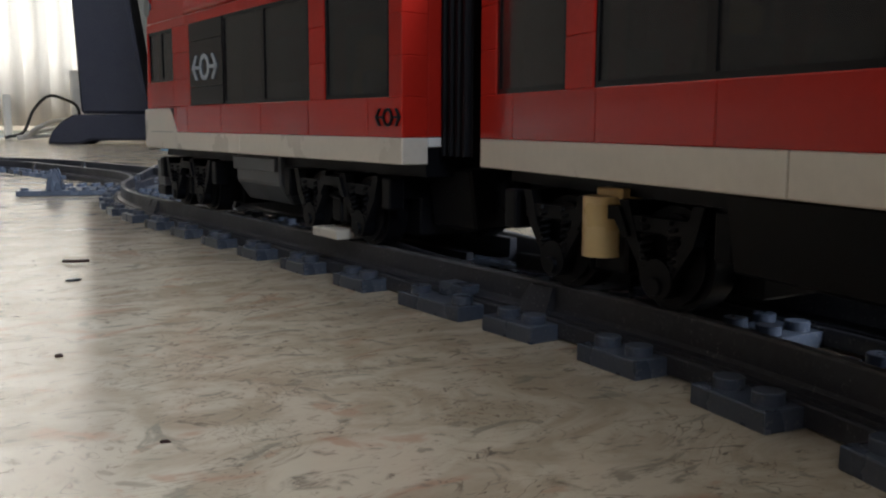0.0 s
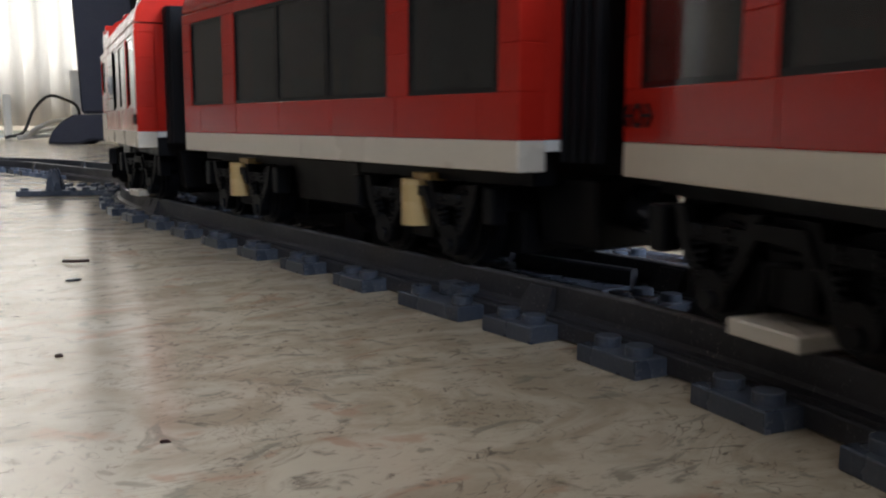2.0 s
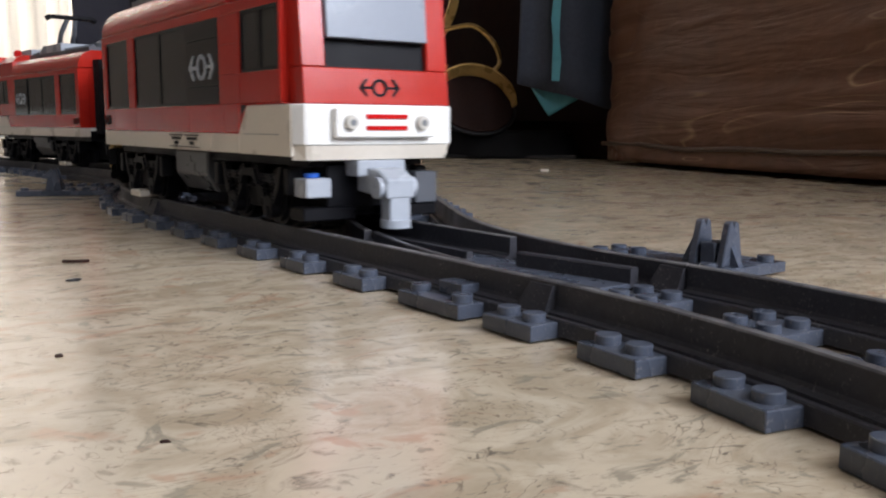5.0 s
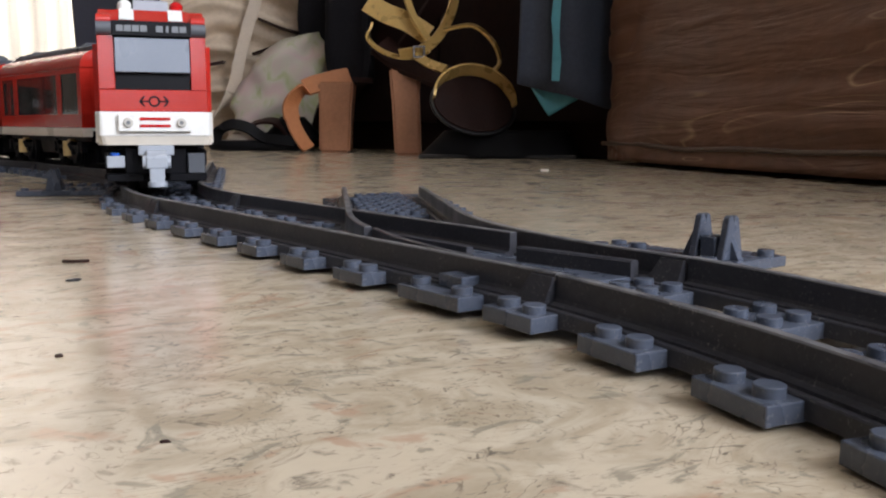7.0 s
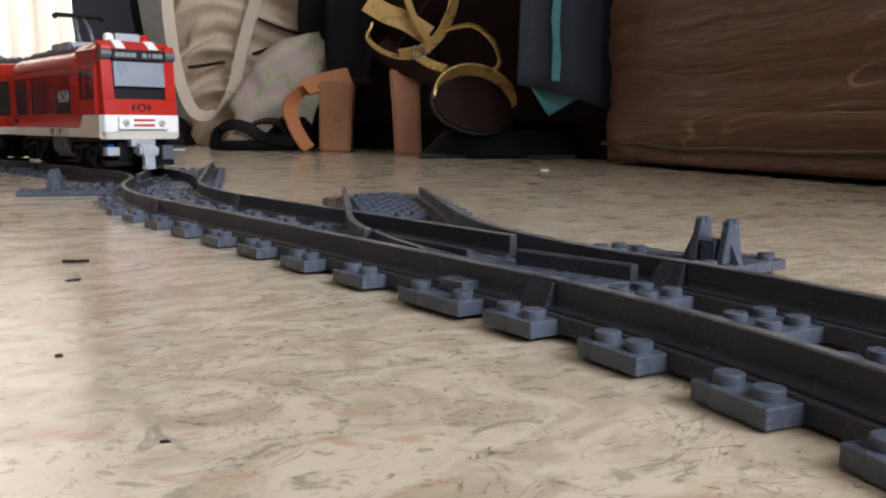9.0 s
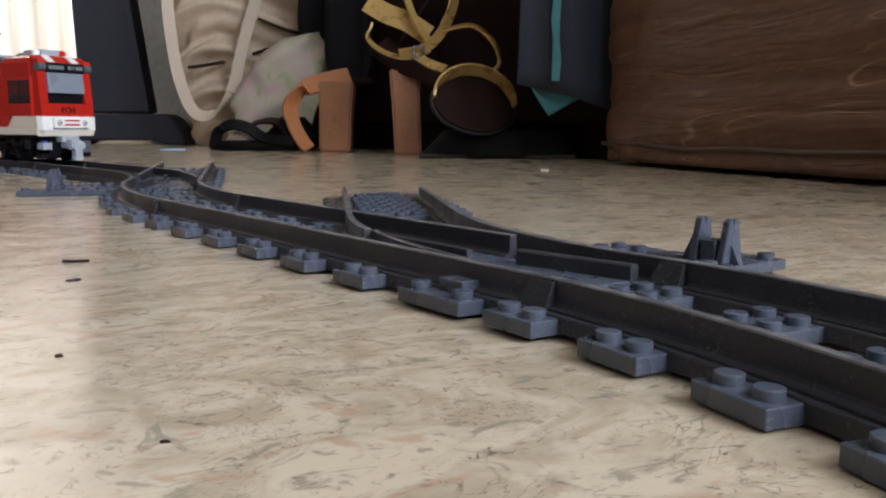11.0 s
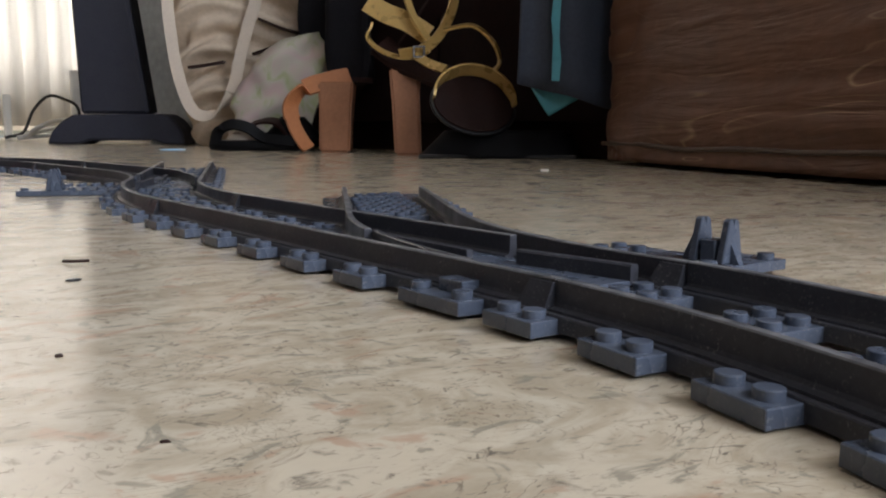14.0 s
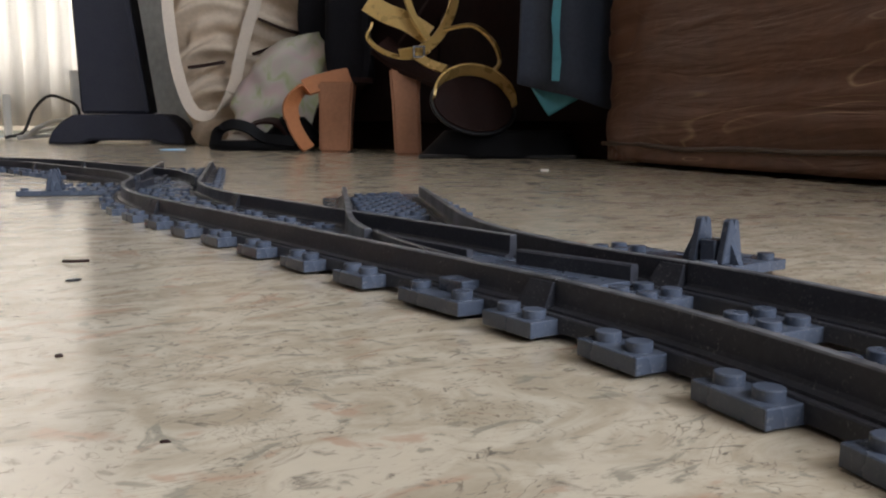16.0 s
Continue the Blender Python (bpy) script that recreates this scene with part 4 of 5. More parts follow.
def coach(name, length, wins, cab, label, group, plates=False):
    car = thing(name, label, "toy train coach", None, group)
    side_wall(car, length, wins, cab, (0.0125, 0.0435) if cab else None)
    roof(car, length, length / 2 - 0.0465 if cab else length / 2, cab)
    inner(car, length, cab)
    bogies = [bogie(car, pose(0, y, 0), name == "middle_coach", cab and y < 0) for y in BOGIE_Y[name]]
    if cab:
        cab_front(car, length)
        pantograph(car, -0.012, 0.020)
        for sx in (-1, 1):
            bm = bmesh.new()
            emblem(bm, 0.0282, 0.0612, 0.0118, sx * (HW + 0.0001), sx)
            part("emblem", bm, M_GREY, car, "pale ring and arrows emblem on the window")
            bm = bmesh.new()
            emblem(bm, -0.091, 0.0435, 0.0058, sx * (HW + 0.0001), sx)
            part("emblem", bm, M_BLACK, car, "small black ring and arrows emblem")
            for y in (0.0000, 0.0165) if plates else ():
                bm = bmesh.new()
                xa, xb = sorted((sx * (HW + 0.0001), sx * (HW + 0.0004)))
                box(bm, xa, xb, y - 0.0070, y + 0.0070, Z1 - 0.0012, Z1 - 0.0008)
                box(bm, xa, xb, y - 0.0070, y + 0.0070, Z0 + 0.0010, Z0 + 0.0013)
                box(bm, xa, xb, y - 0.0045, y + 0.0045, Z1 - 0.0027, Z1 - 0.0017)
                box(bm, xa, xb, y - 0.0018, y + 0.0018, Z1 - 0.0045, Z1 - 0.0032)
                part("data_plate", bm, M_BLACK, car, "small plate of dark bars on the sill")
        bm = bmesh.new()
        prism(bm, [(-0.0225, 0.0318), (0.0225, 0.0318), (0.0225, 0.0230), (0.0180, 0.0165), (-0.0180, 0.0165), (-0.0225, 0.0230)], -0.018, 0.016, "y", 0.0006)
        tank = part("tank", bm, M_MID, car, "dark grey equipment tank below the floor")
        for sx in (-1, 1) if not plates else ():
            bm = bmesh.new()
            box(bm, *sorted((sx * 0.0226, sx * 0.0240)), -0.0175, 0.0155, 0.0268, 0.0312, 0.0003)
            part("tank_ledge", bm, M_MID, tank, "grey ledge along the tank")
    else:
        bm = bmesh.new()
        prism(bm, [(-0.0215, 0.0318), (0.0215, 0.0318), (0.0190, 0.0190), (-0.0190, 0.0190)], -0.020, 0.020, "y", 0.0006)
        part("tank", bm, M_BLACK, car, "black equipment tank below the floor")
    return car, bogies


L_END, L_MID = 0.194, 0.189
WINS_END = [(-0.0911, -0.0587, Z2), (-0.0498, 0.0125, Z2), (0.0610, 0.0895, Z2 + 0.0096)]
WINS_MID = [(-0.0867, -0.0573, Z2), (-0.0475, 0.0455, Z2), (0.0545, 0.0878, Z2)]
TRAIN = "coaches of the red toy train"
lead_car = coach("end_coach", L_END, WINS_END, True, "red and white plastic brick train end coach with smoked windows", TRAIN)
mid_car = coach("middle_coach", L_MID, WINS_MID, False, "red plastic brick middle coach with smoked windows and tan dampers", TRAIN)
tail_car = coach("end_coach", L_END, WINS_END, True, "red and white plastic brick train end coach with smoked windows", TRAIN, True)

# ---------- things along the far side of the room ----------
VIEW_TURN = -35.5                # the row of things faces the open floor


def grid_sheet(bm, nu, nv, place, thick):
    """A sheet with some thickness: place(u, v) gives its middle."""
    pts = [[Vector(place(i / nu, j / nv)) for i in range(nu + 1)] for j in range(nv + 1)]
    sides = []
    for s in (-0.5, 0.5):
        rows = []
        for j in range(nv + 1):
            row = []
            for i in range(nu + 1):
                a = pts[j][min(i + 1, nu)] - pts[j][max(i - 1, 0)]
                b = pts[min(j + 1, nv)][i] - pts[max(j - 1, 0)][i]
                row.append(bm.verts.new(pts[j][i] + a.cross(b).normalized() * thick * s))
            rows.append(row)
        sides.append(rows)
    for k, rows in enumerate(sides):
        for j in range(nv):
            for i in range(nu):
                q = (rows[j][i], rows[j][i + 1], rows[j + 1][i + 1], rows[j + 1][i])
                f = bm.faces.new(q if k else q[::-1])
                f.smooth = True
    a, b = sides
    rim = [(0, i) for i in range(nu)] + [(j, nu) for j in range(nv)] + [(nv, i) for i in range(nu, 0, -1)] + [(j, 0) for j in range(nv, 0, -1)]
    for (j, i), (j2, i2) in zip(rim, rim[1:] + rim[:1]):
        bm.faces.new((a[j][i], a[j2][i2], b[j2][i2], b[j][i]))
    bmesh.ops.recalc_face_normals(bm, faces=bm.faces)


def loft(bm, rings, n, wrinkle=None):
    """A soft body from rings (x, y, z, half width, half depth, squareness)."""
    loops = []
    for x, y, z, rx, ry, q in rings:
        loop = []
        for k in range(n):
            a = 2 * pi * k / n
            c, s = cos(a), sin(a)
            p = Vector((x + rx * math.copysign(abs(c) ** q, c), y + ry * math.copysign(abs(s) ** q, s), z))
            if wrinkle:
                p += Vector((c, s, 0)) * wrinkle(p, a)
            loop.append(bm.verts.new(p))
        loops.append(loop)
    for a, b in zip(loops, loops[1:]):
        for k in range(n):
            f = bm.faces.new((a[k], a[(k + 1) % n], b[(k + 1) % n], b[k]))
            f.smooth = True
    bm.faces.new(loops[0][::-1])
    bm.faces.new(loops[-1])


def curtain_wall():
    m = bpy.data.materials.new("white_curtain_cloth")
    m.use_nodes = True
    nt = m.node_tree
    b = nt.nodes["Principled BSDF"]
    b.inputs["Base Color"].default_value, b.inputs["Roughness"].default_value = (0.80, 0.79, 0.75, 1), 0.9
    tr = nt.nodes.new("ShaderNodeBsdfTranslucent")
    tr.inputs["Color"].default_value = (0.86, 0.83, 0.74, 1)
    mx = nt.nodes.new("ShaderNodeMixShader")
    mx.inputs[0].default_value = 0.6
    nt.links.new(b.outputs[0], mx.inputs[1])
    nt.links.new(tr.outputs[0], mx.inputs[2])
    nt.links.new(mx.outputs[0], nt.nodes["Material Output"].inputs[0])
    tc, wv = nt.nodes.new("ShaderNodeTexCoord"), nt.nodes.new("ShaderNodeTexNoise")
    mp = nt.nodes.new("ShaderNodeMapping")
    mp.inputs["Scale"].default_value = (60, 10, 1.5)
    wv.inputs["Scale"].default_value = 1.0
    nt.links.new(tc.outputs["Object"], mp.inputs["Vector"])
    nt.links.new(mp.outputs["Vector"], wv.inputs["Vector"])
    cr = nt.nodes.new("ShaderNodeMapRange")
    cr.inputs["To Min"].default_value, cr.inputs["To Max"].default_value = 0.58, 0.86
    hs = nt.nodes.new("ShaderNodeHueSaturation")
    hs.inputs["Color"].default_value = (0.80, 0.79, 0.75, 1)
    nt.links.new(wv.outputs["Fac"], cr.inputs["Value"])
    nt.links.new(cr.outputs["Result"], hs.inputs["Value"])
    nt.links.new(hs.outputs["Color"], tr.inputs["Color"])
    for x0, x1, seed in ((-0.40, 0.192, 0.4), (0.198, 0.82, 2.3)):
        bm = bmesh.new()
        w = x1 - x0
        grid_sheet(bm, int(w * 150), 10, lambda u, v: (x0 + w * u + 0.004 * sin(u * w * 190), 2.655 + 0.016 * sin(u * w * 95 + seed) * (0.7 + 0.3 * v) + 0.008 * sin(u * w * 41 + seed * 3),
                                                       0.035 + 2.10 * (1 - v)), 0.0016)
        solid("curtain", bm, m, "white pleated curtain, lit from behind by daylight", "curtain", group="white curtains")
    bm = bmesh.new()
    tube(bm, (-0.46, 2.655, 2.15), 0.012, 1.34, "x", 12)
    solid("curtain_rail", bm, M_TRIM, "white round curtain rail over the glass door", "curtain rail")
    door = thing("door_1", "white framed glass balcony door behind the curtain", "door", kind="structure")
    for box_ in ((-0.30, -0.23, 2.80, 2.85, 0.02, 2.15), (0.68, 0.75, 2.80, 2.85, 0.02, 2.15), (-0.23, 0.68, 2.80, 2.85, 2.07, 2.15), (-0.23, 0.68, 2.80, 2.85, 0.02, 0.14), (0.20, 0.26, 2.80, 2.85, 0.14, 2.07)):
        bm = bmesh.new()
        box(bm, *box_, 0.003)
        part("door_frame", bm, M_TRIM, door)
    # skirting block, cords and cable on the floor before the curtain
    bm = bmesh.new()
    box(bm, 0.475, 0.505, 2.520, 2.545, 0.0, 0.19, 0.004)
    solid("white_post", bm, M_TRIM, "slim white painted wooden post at the curtain", "post")
    bm = bmesh.new()
    box(bm, 0.300, 0.318, 2.520, 2.545, 0.0, 0.12, 0.003)
    solid("white_post", bm, M_TRIM, "slim white painted wooden post at the curtain", "post")
    bm = bmesh.new()
    hose(bm, curve_points([(0.27, 2.35, 0.006), (0.315, 2.36, 0.020), (0.345, 2.38, 0.075), (0.385, 2.39, 0.112), (0.425, 2.40, 0.106), (0.465, 2.42, 0.082), (0.472, 2.44, 0.006)]), 0.0042)
    solid("black_cable", bm, M_CABLE, "black cable looping up from the floor", "cable")
    for i, dz in enumerate((0.0, 0.012, 0.024)):
        bm = bmesh.new()
        hose(bm, curve_points([(0.29 + 0.01 * i, 2.30, 0.006), (0.33, 2.28 - 0.02 * i, 0.010 + dz), (0.40, 2.25 + 0.03 * i, 0.014 + dz * 1.5), (0.46, 2.27, 0.012 + dz), (0.52, 2.33, 0.006)]), 0.0060)
        solid("extension_lead", bm, M_WCABLE, "white cord lying in loose loops on the floor", "cable", group="white leads")


def dark_stand():
    ob = thing("panel_stand", "dark navy upright panel on an arched foot", "stand", pose(0.399, 1.778, 0, 0, 0, VIEW_TURN))
    bm = bmesh.new()
    foot = [(-0.140, 0.0), (-0.132, 0.022), (-0.112, 0.045), (-0.085, 0.060), (0.100, 0.062), (0.120, 0.050), (0.136, 0.028), (0.142, 0.0), (0.100, 0.0), (0.080, 0.008), (-0.055, 0.008), (-0.075, 0.0)]
    prism(bm, foot, -0.045, 0.045, "y", 0.004)
    part("foot", bm, M_NAVY, ob)
    bm = bmesh.new()
    prism(bm, [(-0.074, 0.062), (0.0650, 0.062), (-0.052, 0.9), (-0.108, 0.9)], -0.030, 0.030, "y", 0.006)
    part("panel", bm, M_NAVY, ob)
    bm = bmesh.new()
    prism(bm, [(0.0652, 0.066), (0.0680, 0.066), (-0.0490, 0.9), (-0.0518, 0.9)], -0.026, 0.020, "y", 0.001)
    part("edge_strip", bm, M_DARKLEATHER, ob, "black edge strip")
    bm = bmesh.new()
    prism(bm, [(-0.062, 0.02), (0.075, 0.02), (0.045, 0.95), (-0.192, 0.95)], -0.012, 0.012, "y", 0.003)
    ob = thing("metal_panel", "brushed silver metal panel leaning behind the stand", "metal panel", pose(0.530, 1.850, -0.02, 0, 0, -70))
    part("sheet", bm, M_SILVER, ob)
    # white strip along the left edge, paints in its bright reflection
    bm = bmesh.new()
    prism(bm, [(-0.0660, 0.02), (-0.0622, 0.02), (-0.1922, 0.95), (-0.1960, 0.95)], -0.014, 0.014, "y", 0.0008)
    part("rim", bm, M_TRIM, ob, "pale strip for the bright reflection on the edge")


def canvas_bag():
    at = pose(0.572, 1.508, 0, 0, 0, VIEW_TURN)
    ob = thing("canvas_bag", "slumped beige canvas bag with long webbing handles", "bag", at)

    def folds(p, a):
        z, front = p.z, max(0.12, -sin(a))
        sag = z + 0.05 * p.x * p.x / 0.02 + 0.012 * noise.noise(p * 7)
        k = 0.013 * sin(sag * 82 + 2.2 * sin(p.x * 16)) + 0.009 * sin(sag * 150 + 3 * sin(p.x * 23)) - 0.016 * max(0.0, sin(sag * 41 + p.x * 12)) ** 6
        return front * k + 0.012 * front * noise.noise(p * 11) + 0.005 * noise.noise(p * 26)
    rings = []
    for i in range(91):
        v = i / 90
        wide = 0.128 + 0.044 * min(1.0, v / 0.30) - 0.012 * v
        rings.append((0.014, 0.04, 0.45 * v, wide * (0.93 if i == 0 else 1), 0.072 + 0.03 * sin(v * pi * 0.9), 0.62))
    bm = bmesh.new()
    loft(bm, rings, 120, folds)
    body = part("bag_body", bm, M_CANVAS, ob)
    for pts in ([(-0.102, -0.086, 0.146), (-0.070, -0.090, 0.150), (-0.035, -0.092, 0.156)],
                [(0.018, -0.092, 0.170), (0.060, -0.090, 0.185), (0.108, -0.084, 0.208)],
                [(0.030, -0.090, 0.234), (0.090, -0.088, 0.212), (0.165, -0.062, 0.204)]):
        bm = bmesh.new()
        ribbon(bm, [(x, y + 0.020, z) for x, y, z in curve_points(pts, 6)], 0.0045, 0.016, (0, 0, 1))
        part("seam_tape", bm, M_SOLE, body, "dark seam tape")
    bm = bmesh.new()
    loop = [(-0.131, -0.090, 0.42), (-0.129, -0.098, 0.267), (-0.117, -0.106, 0.160), (-0.101, -0.110, 0.098), (-0.085, -0.112, 0.066), (-0.066, -0.112, 0.056), (-0.045, -0.112, 0.062),
            (-0.022, -0.112, 0.085), (-0.008, -0.110, 0.116), (0.002, -0.108, 0.160), (0.018, -0.104, 0.220), (0.036, -0.100, 0.285), (0.044, -0.090, 0.42)]
    pts = curve_points(loop, 8)
    ribbon(bm, pts, 0.021, 0.003, [(1, 0.25, 0.0)] * 18 + [(0.75, 0.3, 0.7)] * 42 + [(1, 0.1, 0.1)] * 60)
    part("handle", bm, M_STRAP, ob, "pale webbing handle hanging in a loop")
    # printed pouch before the bag
    m = bpy.data.materials.new("floral_print")
    m.use_nodes = True
    nt = m.node_tree
    b = nt.nodes["Principled BSDF"]
    b.inputs["Roughness"].default_value = 0.9
    tc, n1 = nt.nodes.new("ShaderNodeTexCoord"), nt.nodes.new("ShaderNodeTexNoise")
    n1.inputs["Scale"].default_value, n1.inputs["Detail"].default_value, n1.inputs["Distortion"].default_value = 22, 2, 1.0
    cr = nt.nodes.new("ShaderNodeValToRGB")
    e = cr.color_ramp.elements
    e[0].position, e[0].color = 0.36, (0.36, 0.37, 0.20, 1)
    e[1].position, e[1].color = 0.68, (0.50, 0.37, 0.34, 1)
    mid = e.new(0.48)
    mid.color = (0.47, 0.42, 0.33, 1)
    nt.links.new(tc.outputs["Object"], n1.inputs["Vector"])
    nt.links.new(n1.outputs["Fac"], cr.inputs["Fac"])
    nt.links.new(cr.outputs["Color"], b.inputs["Base Color"])
    rings = [(-0.020 + 0.030 * v, 0.0, 0.192 * v, 0.098 * (0.86 + 0.14 * sin(pi * v) - 0.45 * v ** 5), 0.050 * (0.75 + 0.35 * sin(pi * v) - 0.35 * v ** 6), 0.7) for v in [i / 36 for i in range(37)]]
    bm = bmesh.new()
    loft(bm, rings, 72, lambda p, a: 0.014 * noise.noise(p * 13) + 0.007 * noise.noise(p * 34) + 0.005 * sin(p.z * 80 - p.x * 60))
    for v in bm.verts:
        v.co.z += 0.22 * v.co.x * v.co.z / 0.19
    ob = thing("printed_pouch", "pale cloth pouch with a faded floral print", "pouch", pose(0.575, 1.335, 0, 0, 0, VIEW_TURN))
    part("pouch_body", bm, m, ob)
    bm = bmesh.new()
    ribbon(bm, curve_points([(-0.090, -0.036, 0.020), (-0.040, -0.052, 0.026), (0.020, -0.054, 0.030), (0.070, -0.040, 0.034)], 6), 0.004, 0.014, (0, 0, 1))
    part("bottom_seam", bm, M_SOLE, ob, "dark seam low on the pouch")


def strap_shoe():
    ob = thing("black_sandal", "black strappy sandal lying on the floor", "shoe", pose(0.452, 1.222, 0, 0, 0, VIEW_TURN))
    bm = bmesh.new()
    loft(bm, [(0, 0, z, 0.075 * k, 0.040 * k, 0.8) for z, k in ((0.0, 0.95), (0.004, 1.0), (0.012, 1.0), (0.016, 0.95))], 40)
    part("sole", bm, M_DARKLEATHER, ob)
    bm = bmesh.new()
    ribbon(bm, curve_points([(-0.060, -0.028, 0.010), (-0.052, -0.034, 0.030), (-0.030, -0.038, 0.041), (-0.004, -0.038, 0.036), (0.022, -0.036, 0.020), (0.066, -0.028, 0.014)], 8), 0.017, 0.006, [(0.9, 0.5, 0.2)] * 12 + [(0.2, 0.5, 0.9)] * 16 + [(0.2, 0.5, 0.9)] * 20)
    part("strap", bm, M_DARKLEATHER, ob)
    bm = bmesh.new()
    loft(bm, [(0.055, 0.03, 0.016 + 0.0055 * i, 0.054 - 0.005 * i, 0.032 - 0.002 * i, 0.8) for i in range(8)], 28)
    part("heel_counter", bm, M_DARKLEATHER, ob)
    bm = bmesh.new()
    ribbon(bm, curve_points([(-0.034, 0.010, 0.014), (-0.012, 0.012, 0.040), (0.030, 0.010, 0.046), (0.062, 0.008, 0.014)], 8), 0.026, 0.004, (0.2, 1, 0.3))
    part("strap", bm, M_SOLE, ob, "brown inner strap")
    bm = bmesh.new()
    loft(bm, [(-0.020, -0.006, 0.0162 + 0.003 * i, 0.030 - 0.003 * i, 0.016, 0.9) for i in range(6)], 24)
    part("lining", bm, M_STRAP, ob, "pale lining")


def heel(bm, w, d, h, top):
    """A tapered block heel."""
    prof = [(-w / 2, -d / 2), (w / 2, -d / 2), (w / 2, d / 2), (-w / 2, d / 2)]
    a = [bm.verts.new((x, y, 0.0)) for x, y in prof]
    b = [bm.verts.new((x * 1.05 + top, y * 1.1, h * 0.6)) for x, y in prof]
    c = [bm.verts.new((x * 1.16 + top * 1.6, y * 1.2, h)) for x, y in prof]
    bm.faces.new(a[::-1])
    bm.faces.new(c)
    for p, q in ((a, b), (b, c)):
        for i in range(4):
            bm.faces.new((p[i], p[(i + 1) % 4], q[(i + 1) % 4], q[i]))
    bmesh.ops.bevel(bm, geom=list(bm.edges), offset=0.0035, segments=3, affect="EDGES")


def tan_sandal():
    ob = thing("tan_sandal", "tan leather sandal with a wooden block heel", "shoe", pose(0.518, 1.075, 0, 0, 0, VIEW_TURN))
    bm = bmesh.new()
    heel(bm, 0.046, 0.045, 0.105, 0.002)
    part("heel", bm, M_HEEL, ob, "reddish wooden block heel")
    bm = bmesh.new()
    ribbon(bm, curve_points([(0.022, 0.0, 0.114), (-0.012, -0.012, 0.106), (-0.045, -0.022, 0.094), (-0.063, -0.030, 0.070), (-0.058, -0.036, 0.042), (-0.045, -0.040, 0.018), (-0.035, -0.042, 0.006)], 8),
           [0.030] * 18 + [0.026] * 12 + [0.022] * 20, 0.004, [(0.1, 0.55, 0.83)] * 16 + [(0.7, 0.7, 0.3)] * 40)
    part("strap", bm, M_TANLEATHER, ob, "tan leather band")
    bm = bmesh.new()
    ribbon(bm, curve_points([(0.030, 0.02, 0.110), (0.010, 0.06, 0.104), (-0.02, 0.12, 0.060), (-0.04, 0.17, 0.012), (-0.05, 0.21, 0.008)], 6), 0.055, 0.008, (1, 0.2, 0))
    part("sole", bm, M_SOLE, ob, "dark curved sole")


